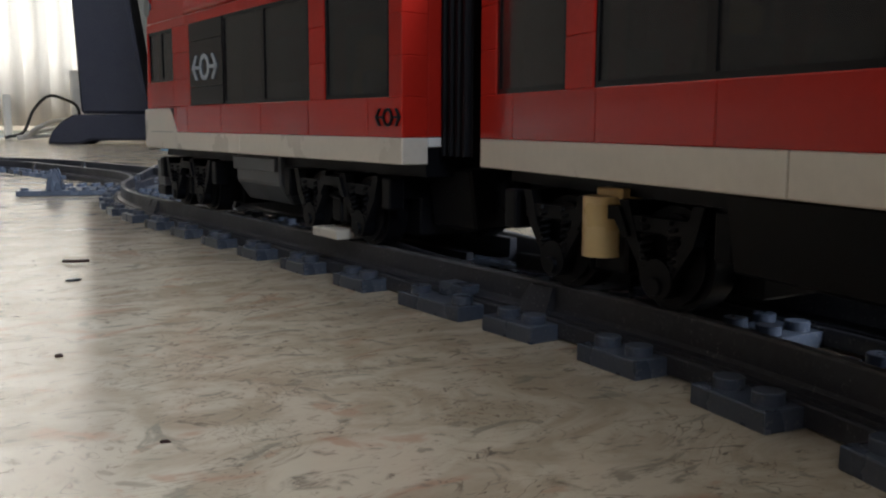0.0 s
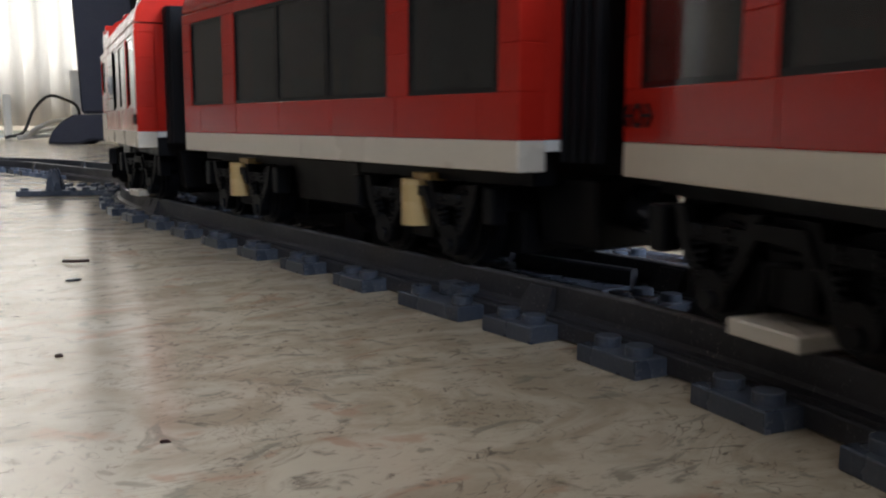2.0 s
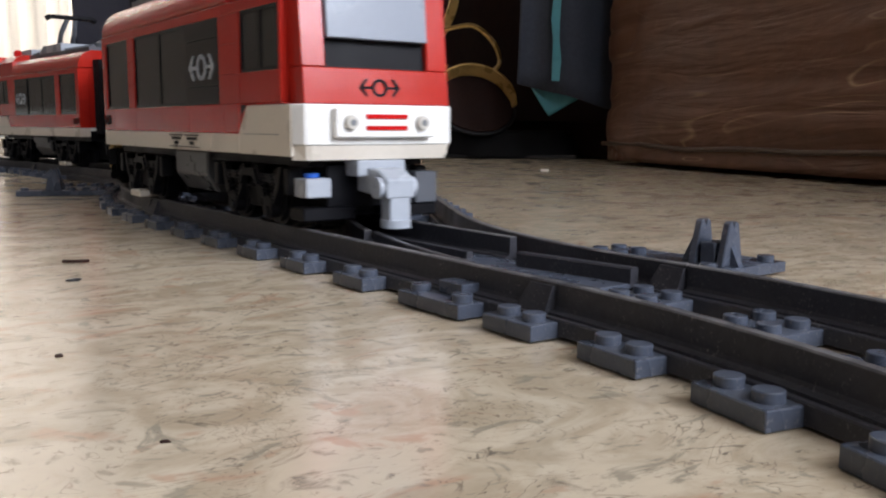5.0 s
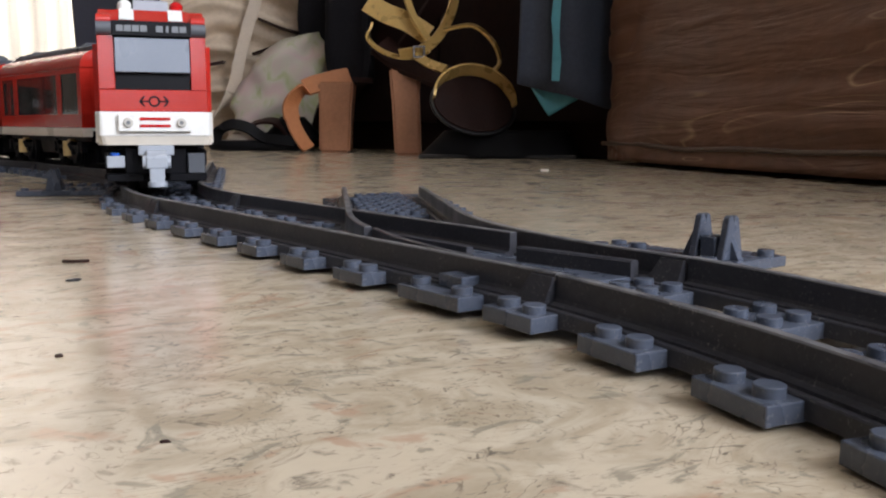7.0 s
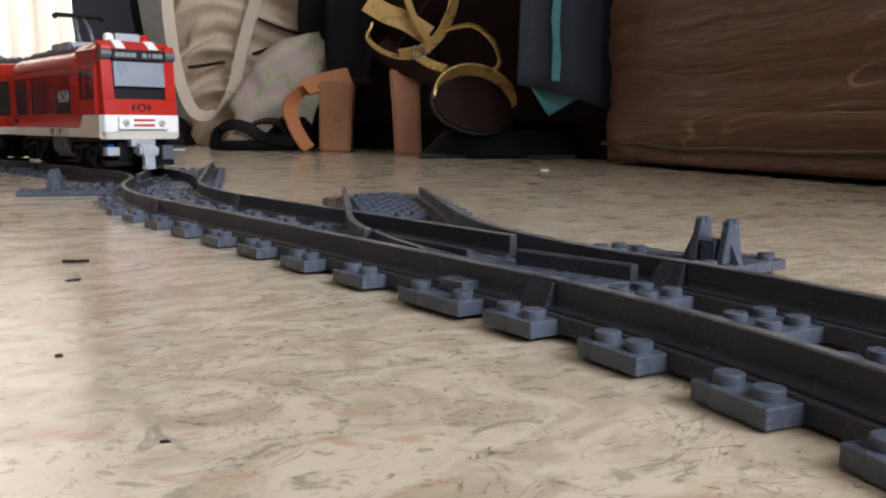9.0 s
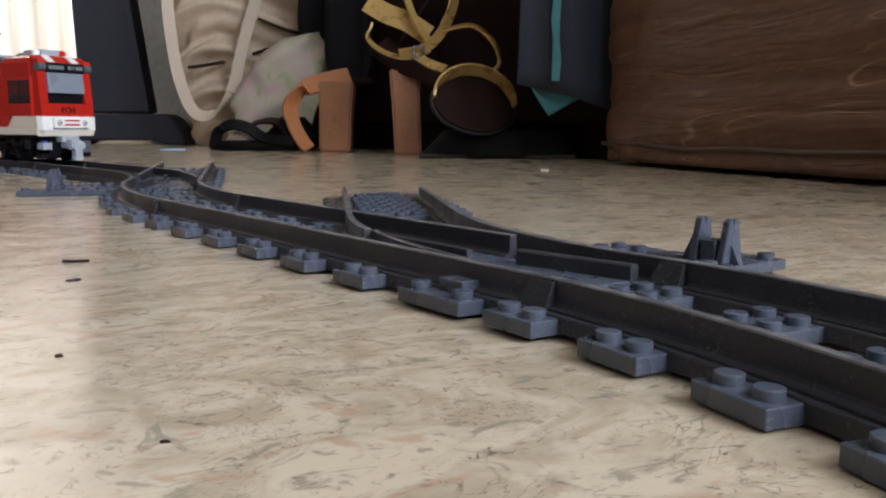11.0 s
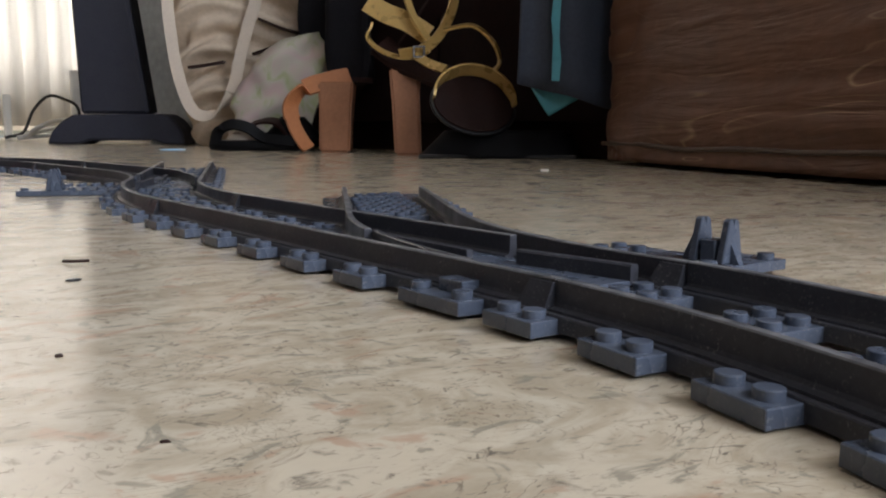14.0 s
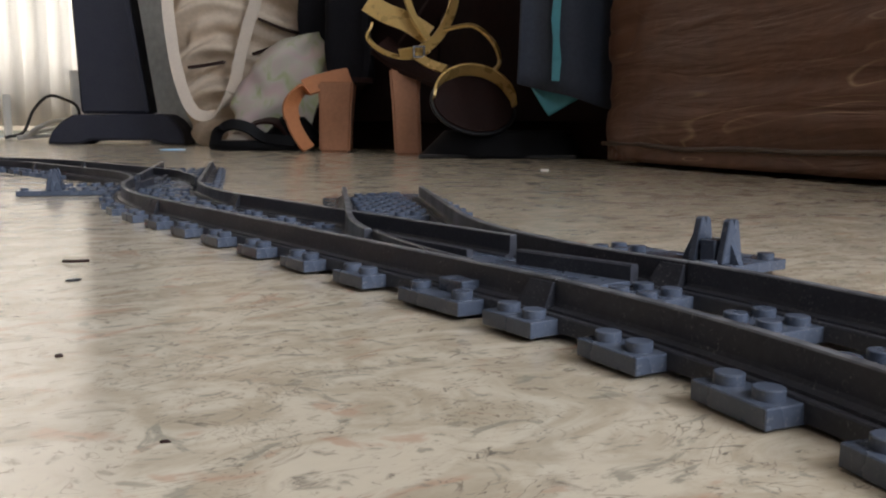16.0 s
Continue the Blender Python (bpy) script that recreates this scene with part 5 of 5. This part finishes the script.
def gold_sandal():
    """Stands on its heel, its toe up on a black shoe."""
    ob = thing("gold_sandal", "gold strappy sandal with a block heel and dark insole", "shoe", pose(0.5386, 0.905, 0, 0, 0, VIEW_TURN))
    bm = bmesh.new()
    heel(bm, 0.036, 0.040, 0.118, -0.003)
    part("heel", bm, M_HEEL, ob, "reddish wooden block heel")
    bm = bmesh.new()
    ribbon(bm, curve_points([(-0.040, 0.0, 0.150), (-0.012, -0.005, 0.130), (0.030, -0.03, 0.112), (0.066, -0.070, 0.096), (0.085, -0.088, 0.076)], 8), 0.044, 0.007, (0.35, 0.75, 0.55))
    part("insole", bm, M_SOLE, ob, "dark brown insole")
    tip = Matrix.Translation((0.086, -0.100, 0.068)) @ Euler((radians(58), radians(14), 0)).to_matrix().to_4x4()
    for name, k, z0, z1, mat, label in (("outsole", 1.07, -0.006, -0.0005, M_CABLE, "glossy black outsole"), ("toe_bed", 1.0, 0.0, 0.003, M_SOLE, "dark toe bed")):
        bm = bmesh.new()
        loft(bm, [(0, 0, z, 0.052 * k * s, 0.040 * k * s, 1.0) for z, s in ((z0, 0.97), (z0 + 0.001, 1.0), (z1 - 0.001, 1.0), (z1, 0.97))], 40)
        bmesh.ops.transform(bm, matrix=tip, verts=bm.verts)
        part(name, bm, mat, ob, label)

    def strap(pts, w, side, label="gold leather strap", th=0.003):
        bm = bmesh.new()
        ribbon(bm, curve_points(pts, 8), w, th, side)
        part("strap", bm, M_GOLD, ob, label)
    arc = [tip @ Vector((0.051 * cos(a), 0.041 * sin(a), 0.004 + 0.012 * sin(a))) for a in [radians(q) for q in range(10, 196, 15)]]
    strap([tuple(p) for p in arc], 0.018, tuple(tip.to_3x3() @ Vector((0.0, 0.25, 1))), "broad gold toe strap")
    strap([(-0.055, -0.01, 0.205), (-0.030, -0.015, 0.190), (0.000, -0.02, 0.178), (0.028, -0.025, 0.160)], 0.027, (0.35, 0.2, 0.9), "broad gold heel cup")
    strap([(-0.048, -0.02, 0.175), (-0.052, -0.03, 0.155), (-0.030, -0.035, 0.137), (0.000, -0.04, 0.130), (0.030, -0.05, 0.138)], 0.010, (0.1, 0.9, 0.4))
    strap([(-0.010, -0.045, 0.134), (0.020, -0.05, 0.140), (0.042, -0.05, 0.158), (0.058, -0.04, 0.190), (0.066, -0.03, 0.230)], 0.013, (0.6, 0.3, -0.6))
    strap([(0.030, -0.045, 0.150), (0.010, -0.04, 0.180), (-0.004, -0.03, 0.215)], 0.010, (0.6, 0.5, 0.2))
    strap([(0.048, -0.05, 0.165), (0.085, -0.055, 0.170), (0.112, -0.055, 0.150), (0.120, -0.07, 0.122), (0.104, -0.09, 0.104)], 0.010, (0.2, 0.9, 0.4))
    strap([(0.010, -0.05, 0.133), (0.030, -0.07, 0.120), (0.050, -0.09, 0.112)], 0.012, (0.4, 0.4, 0.7))
    bm = bmesh.new()
    for a, b in (((-0.004, 0.012), (0.128, 0.131)), ((-0.004, 0.012), (0.141, 0.144)), ((-0.004, -0.001), (0.131, 0.141)), ((0.009, 0.012), (0.131, 0.141))):
        box(bm, a[0] + 0.012, a[1] + 0.012, -0.060, -0.056, b[0], b[1])
    part("buckle", bm, M_STEEL, ob, "small silver buckle")
    # the second, paler shank behind
    bm = bmesh.new()
    ribbon(bm, curve_points([(-0.02, 0.05, 0.13), (0.03, 0.05, 0.20), (0.07, 0.06, 0.26)], 6), 0.03, 0.006, (0.7, 0.3, 0.4))
    part("insole", bm, M_SOLE, ob, "dark brown insole")
    # black shoe under its toe
    ob = thing("black_shoe", "low black leather shoe in the shade of the cabinet", "shoe", pose(0.590, 0.770, 0, 0, 0, VIEW_TURN - 8))
    bm = bmesh.new()
    loft(bm, [(0.01 * i / 8, 0, 0.005 * i, 0.105 - 0.0035 * i, 0.042 - 0.002 * i, 0.75) for i in range(8)], 40, lambda p, a: 0.002 * noise.noise(p * 40))
    part("upper", bm, M_DARKLEATHER, ob)
    bm = bmesh.new()
    box(bm, -0.100, 0.100, -0.040, 0.040, -0.0, 0.0045, 0.002)
    part("sole", bm, M_CABLE, ob)


def hanging_cloth():
    at = pose(0.5577, 0.6115, 0, 0, 0, VIEW_TURN)
    ob = thing("hanging_cloth", "slate blue cloth with a teal ribbon hanging from the cabinet", "cloth", at)
    bm = bmesh.new()

    def place(u, v):
        x = -0.055 + 0.115 * u + 0.004 * sin(v * 5)
        low = 0.088 - 0.030 * u
        return x, -0.012 * sin(u * pi * 1.2) + 0.010 * sin(u * 9 + v * 2) + 0.004 * noise.noise(Vector((u * 4, v * 6, 1))), low + (0.62 - low) * v
    grid_sheet(bm, 40, 30, place, 0.004)
    body = part("panel", bm, M_DENIM, ob)
    bm = bmesh.new()
    pts = [(-0.0155 + 0.0012 * sin(k * 1.7), -0.0245 + 0.002 * sin(k * 2.1), 0.090 + 0.022 * k) for k in range(25)]
    ribbon(bm, pts, [0.0085 + 0.0015 * sin(k * 2.3) for k in range(25)], 0.002, (1, 0, 0))
    part("ribbon", bm, M_TEAL, body, "teal ribbon sewn down the cloth")
    bm = bmesh.new()
    grid_sheet(bm, 16, 8, lambda u, v: (-0.040 + 0.070 * u, 0.004 + 0.004 * sin(u * 7), (0.086 - 0.034 * min(u / 0.30, (1.12 - u) / 0.82)) * (1 - v) + 0.094 * v), 0.003)
    part("lining", bm, M_TEAL, ob, "teal lining below the hem")


def brown_ottoman():
    ax, ay = -0.275, -0.961
    yaw = degrees(math.atan2(ay, ax))
    ob = thing("ottoman", "brown creased leather ottoman with a piped base", "ottoman", pose(0.578, 0.578, 0, 0, 0, yaw))
    m = material("creased_brown_leather", (0.150, 0.067, 0.036), 0.50, var=0.25, scale=7, spec=0.35)
    nt = m.node_tree
    tc, mp = nt.nodes.new("ShaderNodeTexCoord"), nt.nodes.new("ShaderNodeMapping")
    mp.inputs["Scale"].default_value, mp.inputs["Rotation"].default_value = (3.2, 5, 24), (0, radians(7), 0)
    n1 = nt.nodes.new("ShaderNodeTexNoise")
    n1.inputs["Scale"].default_value, n1.inputs["Detail"].default_value, n1.inputs["Distortion"].default_value = 2.2, 5, 0.8
    bp = nt.nodes.new("ShaderNodeBump")
    bp.inputs["Strength"].default_value, bp.inputs["Distance"].default_value = 0.55, 0.010
    nt.links.new(tc.outputs["Object"], mp.inputs["Vector"])
    nt.links.new(mp.outputs["Vector"], n1.inputs["Vector"])
    nt.links.new(n1.outputs["Fac"], bp.inputs["Height"])
    nt.links.new(bp.outputs["Normal"], nt.nodes["Principled BSDF"].inputs["Normal"])
    # pale crease lines, long and sparse
    mq, nq, ng = nt.nodes.new("ShaderNodeMapping"), nt.nodes.new("ShaderNodeTexNoise"), nt.nodes.new("ShaderNodeTexNoise")
    mq.inputs["Scale"].default_value, mq.inputs["Rotation"].default_value = (1.6, 2, 9), (0, radians(6), 0)
    nq.inputs["Scale"].default_value, nq.inputs["Detail"].default_value, nq.inputs["Distortion"].default_value = 2.0, 2, 1.2
    ng.inputs["Scale"].default_value, ng.inputs["Detail"].default_value = 9.0, 2
    pp, line, gate, both, mx = [nt.nodes.new("ShaderNode" + k) for k in ("Math", "MapRange", "MapRange", "Math", "Mix")]
    pp.operation, both.operation, mx.data_type = "PINGPONG", "MULTIPLY", "RGBA"
    pp.inputs[1].default_value = 0.07
    line.inputs["From Min"].default_value, line.inputs["From Max"].default_value = 0.010, 0.0
    gate.inputs["From Min"].default_value, gate.inputs["From Max"].default_value = 0.50, 0.66
    nt.links.new(tc.outputs["Object"], mq.inputs["Vector"])
    nt.links.new(mq.outputs["Vector"], nq.inputs["Vector"])
    nt.links.new(tc.outputs["Object"], ng.inputs["Vector"])
    nt.links.new(nq.outputs["Fac"], pp.inputs[0])
    nt.links.new(pp.outputs[0], line.inputs["Value"])
    nt.links.new(ng.outputs["Fac"], gate.inputs["Value"])
    nt.links.new(line.outputs[0], both.inputs[0])
    nt.links.new(gate.outputs[0], both.inputs[1])
    nt.links.new(both.outputs[0], mx.inputs["Factor"])
    shader = nt.nodes["Principled BSDF"]
    nt.links.new(shader.inputs["Base Color"].links[0].from_socket, mx.inputs[6])
    mx.inputs[7].default_value = (0.34, 0.21, 0.12, 1)
    nt.links.new(mx.outputs[2], shader.inputs["Base Color"])
    long_, deep, high = 0.95, 0.50, 0.43

    def creases(p, a):
        k = noise.noise(Vector((p.x * 5, p.z * 30 + 3 * noise.noise(p * 4), 2.0 + p.y)))
        return 0.006 * noise.noise(p * 5) + 0.0035 * k - 0.004 * max(0.0, 1 - abs(k) * 9)
    bm = bmesh.new()
    rings = [(long_ / 2, deep / 2, 0.005 + (high - 0.005) * i / 90, (long_ / 2) * s, (deep / 2) * s, 0.075)
             for i in range(91) for s in (1.0 + 0.012 * sin(pi * i / 90) - 0.03 * max(0.0, (i - 80) / 10) ** 2 + 0.008 * max(0.0, (12 - i) / 12),)]
    loft(bm, rings, 360, creases)
    part("cover", bm, m, ob)
    bm = bmesh.new()
    r, q = 0.0022, 0.012
    path = [(q, 0.0), (long_ - q, 0.0), (long_, q), (long_, deep - q), (long_ - q, deep), (q, deep), (0.0, deep - q), (0.0, q), (q, 0.0)]
    pts = []
    for (x0, y0), (x1, y1) in zip(path, path[1:]):
        for k in range(12):
            f = k / 12
            x, y = x0 + (x1 - x0) * f, y0 + (y1 - y0) * f
            pts.append((x, deep / 2 + (y - deep / 2) * 1.012, 0.022 + 0.004 * noise.noise(Vector((x * 9, y * 9, 0)))))
    hose(bm, pts, r, 8)
    part("piping", bm, M_PIPING, ob, "worn brown piping round the base")
    bm = bmesh.new()
    box(bm, 0.03, long_ - 0.03, 0.03, deep - 0.03, 0.0, 0.0125)
    part("base", bm, M_DARKWOOD, ob, "dark base board")


def dark_cabinet():
    ob = thing("cabinet", "dark stained wooden cabinet standing along the wall", "cabinet", pose(0.665, 0.60, 0))
    bm = bmesh.new()
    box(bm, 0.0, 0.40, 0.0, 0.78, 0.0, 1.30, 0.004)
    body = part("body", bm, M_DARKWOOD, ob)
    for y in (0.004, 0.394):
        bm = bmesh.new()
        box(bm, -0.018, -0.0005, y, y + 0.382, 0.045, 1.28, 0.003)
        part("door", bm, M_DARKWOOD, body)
        bm = bmesh.new()
        hose(bm, [(-0.019, y + 0.19, 0.82), (-0.045, y + 0.19, 0.83), (-0.045, y + 0.19, 0.93), (-0.019, y + 0.19, 0.94)], 0.005, 8)
        part("handle", bm, M_STEEL, body)
    bm = bmesh.new()
    grid_sheet(bm, 48, 60, lambda u, v: (-0.055 + 0.022 * sin(u * 11 + 3 * v) + 0.012 * noise.noise(Vector((u * 5, v * 9, 3))), 0.545 + 0.175 * u + 0.012 * sin(v * 9), 0.100 + 0.022 * sin(u * 9 + 1) + 0.012 * noise.noise(Vector((u * 14, 0, 1))) + 0.66 * v), 0.01)
    solid("dark_garment", bm, M_KNIT, "black garment hanging before the cabinet door", "garment", at=pose(0.665, 0.60, 0))


def litter():
    for name, x, y, rz, size, mat, label in (
        ("crumb", -0.1080, 0.0343, 20, (0.0008, 0.0006, 0.0006), M_SOLE, "tiny dark brown crumb on the linoleum"),
        ("crumb", -0.1066, -0.0200, 60, (0.0004, 0.0008, 0.0004), M_SOLE, "tiny dark brown crumb on the linoleum"),
        ("crumb", -0.0864, 0.1156, 10, (0.0022, 0.0012, 0.0006), M_CABLE, "tiny black crumb on the linoleum"),
        ("paper_scrap", 0.4126, 0.4837, 0, (0.0045, 0.0035, 0.0020), M_WHITE, "small white scrap lying on the linoleum"),
        # flat pale blue disc, stands in for a bluish reflection on the floor
        ("floor_glint", 0.3392, 1.2928, 0, (0.022, 0.012, 0.002), M_PALEBLUE, "flat pale blue patch drawn for a floor reflection"),
    ):
        bm = bmesh.new()
        loft(bm, [(0, 0, size[2] * k, size[0] * s, size[1] * s, 0.8) for k, s in ((0, 0.9), (0.4, 1.0), (0.9, 0.8), (1.0, 0.5))], 9, lambda p, a: size[1] * 0.4 * noise.noise(p * 900))
        solid(name, bm, mat, label, "litter", at=pose(x, y, 0, 0, 0, rz))
    bm = bmesh.new()
    a, b, c = (-0.0817, 0.1493), (-0.0793, 0.1450), (-0.0751, 0.1462)
    hose(bm, curve_points([(*a, 0.0006), (*b, 0.0009), (*c, 0.0006)], 4), 0.0005, 5)
    solid("thread", bm, M_SOLE, "short dark thread lying on the linoleum", "litter")


M_PALEBLUE = material("pale_blue_reflection", (0.35, 0.60, 0.85), 0.3)
curtain_wall()
dark_stand()
canvas_bag()
strap_shoe()
tan_sandal()
gold_sandal()
hanging_cloth()
dark_cabinet()
brown_ottoman()
litter()

# ---------- movement ----------
# seconds and metres along the track of the train's tail face
TAIL_S = [(0.0, -0.387), (0.15, -0.384), (0.5, -0.368), (1.0, -0.316), (1.5, -0.267), (2.0, -0.218), (2.5, -0.168), (3.0, -0.1165), (3.5, -0.0630), (4.0, -0.0080),
          (4.2, 0.0140), (5.0, 0.104), (6.0, 0.216), (6.5, 0.268), (7.0, 0.316), (7.5, 0.360), (8.0, 0.404), (8.5, 0.451), (9.0, 0.500), (9.2, 0.519),
          (10.0, 0.592), (11.3, 0.703), (12.0, 0.769), (12.5, 0.815), (14.0, 0.945), (16.0, 1.110)]
# sideways play of the last bogie on the curve
SIDE_PLAY = [(0.0, 0.0), (6.0, 0.0), (7.0, 0.0026), (8.2, 0.0030), (9.2, 0.0010), (10.0, 0.0), (16.0, 0.0)]
# the gaps at the two couplings, which close up a little on the curve
GAP_TAIL = [(0.0, 0.025), (1.5, 0.025), (2.0, 0.026), (2.5, 0.027), (3.2, 0.028), (16.0, 0.028)]
GAP_LEAD = [(0.0, 0.023), (0.5, 0.024), (1.0, 0.026), (1.5, 0.028), (16.0, 0.028)]
JOINT_LIFT = [(0.0, 0.0), (4.2, 0.0), (4.8, 0.0), (5.6, 0.0022), (6.3, 0.0026), (6.7, 0.0025), (7.0, 0.0022), (7.5, 0.0016), (8.0, 0.0013), (8.6, 0.0012), (16.0, 0.0012)]


def smooth_at(rows, t):
    """A value between rows, with an even glide."""
    ts, vs = [r[0] for r in rows], [r[1] for r in rows]
    n = len(ts)
    slope = [(vs[min(i + 1, n - 1)] - vs[max(i - 1, 0)]) / (ts[min(i + 1, n - 1)] - ts[max(i - 1, 0)]) for i in range(n)]
    i = max(k for k in range(n - 1) if ts[k] <= t + 1e-9)
    d = ts[i + 1] - ts[i]
    u = (t - ts[i]) / d
    return ((2 * u ** 3 - 3 * u ** 2 + 1) * vs[i] + (u ** 3 - 2 * u ** 2 + u) * d * slope[i]
            + (-2 * u ** 3 + 3 * u ** 2) * vs[i + 1] + (u ** 3 - u ** 2) * d * slope[i + 1])


def motions():
    times = [i / 10 for i in range(161)]
    for (car, bogies), kind, centre, turn in (
        (tail_car, "end_coach", lambda t: L_END / 2, 180),
        (mid_car, "middle_coach", lambda t: L_END + smooth_at(GAP_TAIL, t) + L_MID / 2, 180),
        (lead_car, "end_coach", lambda t: L_END + smooth_at(GAP_TAIL, t) + L_MID + smooth_at(GAP_LEAD, t) + L_END / 2, 0),
    ):
        rows, turns = [], [[] for _ in bogies]
        for t in times:
            s = smooth_at(TAIL_S, t) + centre(t)
            flip = -1 if turn else 1
            ends = [on_track(s + flip * y) for y in BOGIE_Y[kind]]
            (ax, ay, ah), (bx, by, bh) = ends
            if car is tail_car[0]:
                bx -= smooth_at(SIDE_PLAY, t)
            ya, yb = BOGIE_Y[kind]
            vx, vy = (bx - ax) / (yb - ya), (by - ay) / (yb - ya)
            ang = math.atan2(-vx, vy)
            k = -ya / (yb - ya)
            ox, oy = ax + (bx - ax) * k, ay + (by - ay) * k
            rows.append((t, pose(ox, oy, 0, 0, 0, degrees(ang))))
            for j, (px, py, ph) in enumerate(ends):
                d = (-ph + radians(turn)) - ang
                d = (d + pi) % (2 * pi) - pi
                turns[j].append((t, pose(0, BOGIE_Y[kind][j], 0, 0, 0, degrees(d))))
        walk(car, rows)
        for b, r in zip(bogies, turns):
            walk(b, r)
    # the joint of two track pieces springs up once the train has left it
    rows_a, rows_b = [], []
    for t in times:
        h = smooth_at(JOINT_LIFT, t)
        rows_a.append((t, Matrix.Translation((0, 0.256, 0)) @ pose(0, 0, 0, -degrees(h / 0.256)) @ Matrix.Translation((0, -0.256, 0))))
        m = back_pose(1)
        rows_b.append((t, m @ pose(0, 0, 0, degrees(h / 0.118))))
    walk(first_switch, rows_a)
    walk(near_curve, rows_b)


motions()
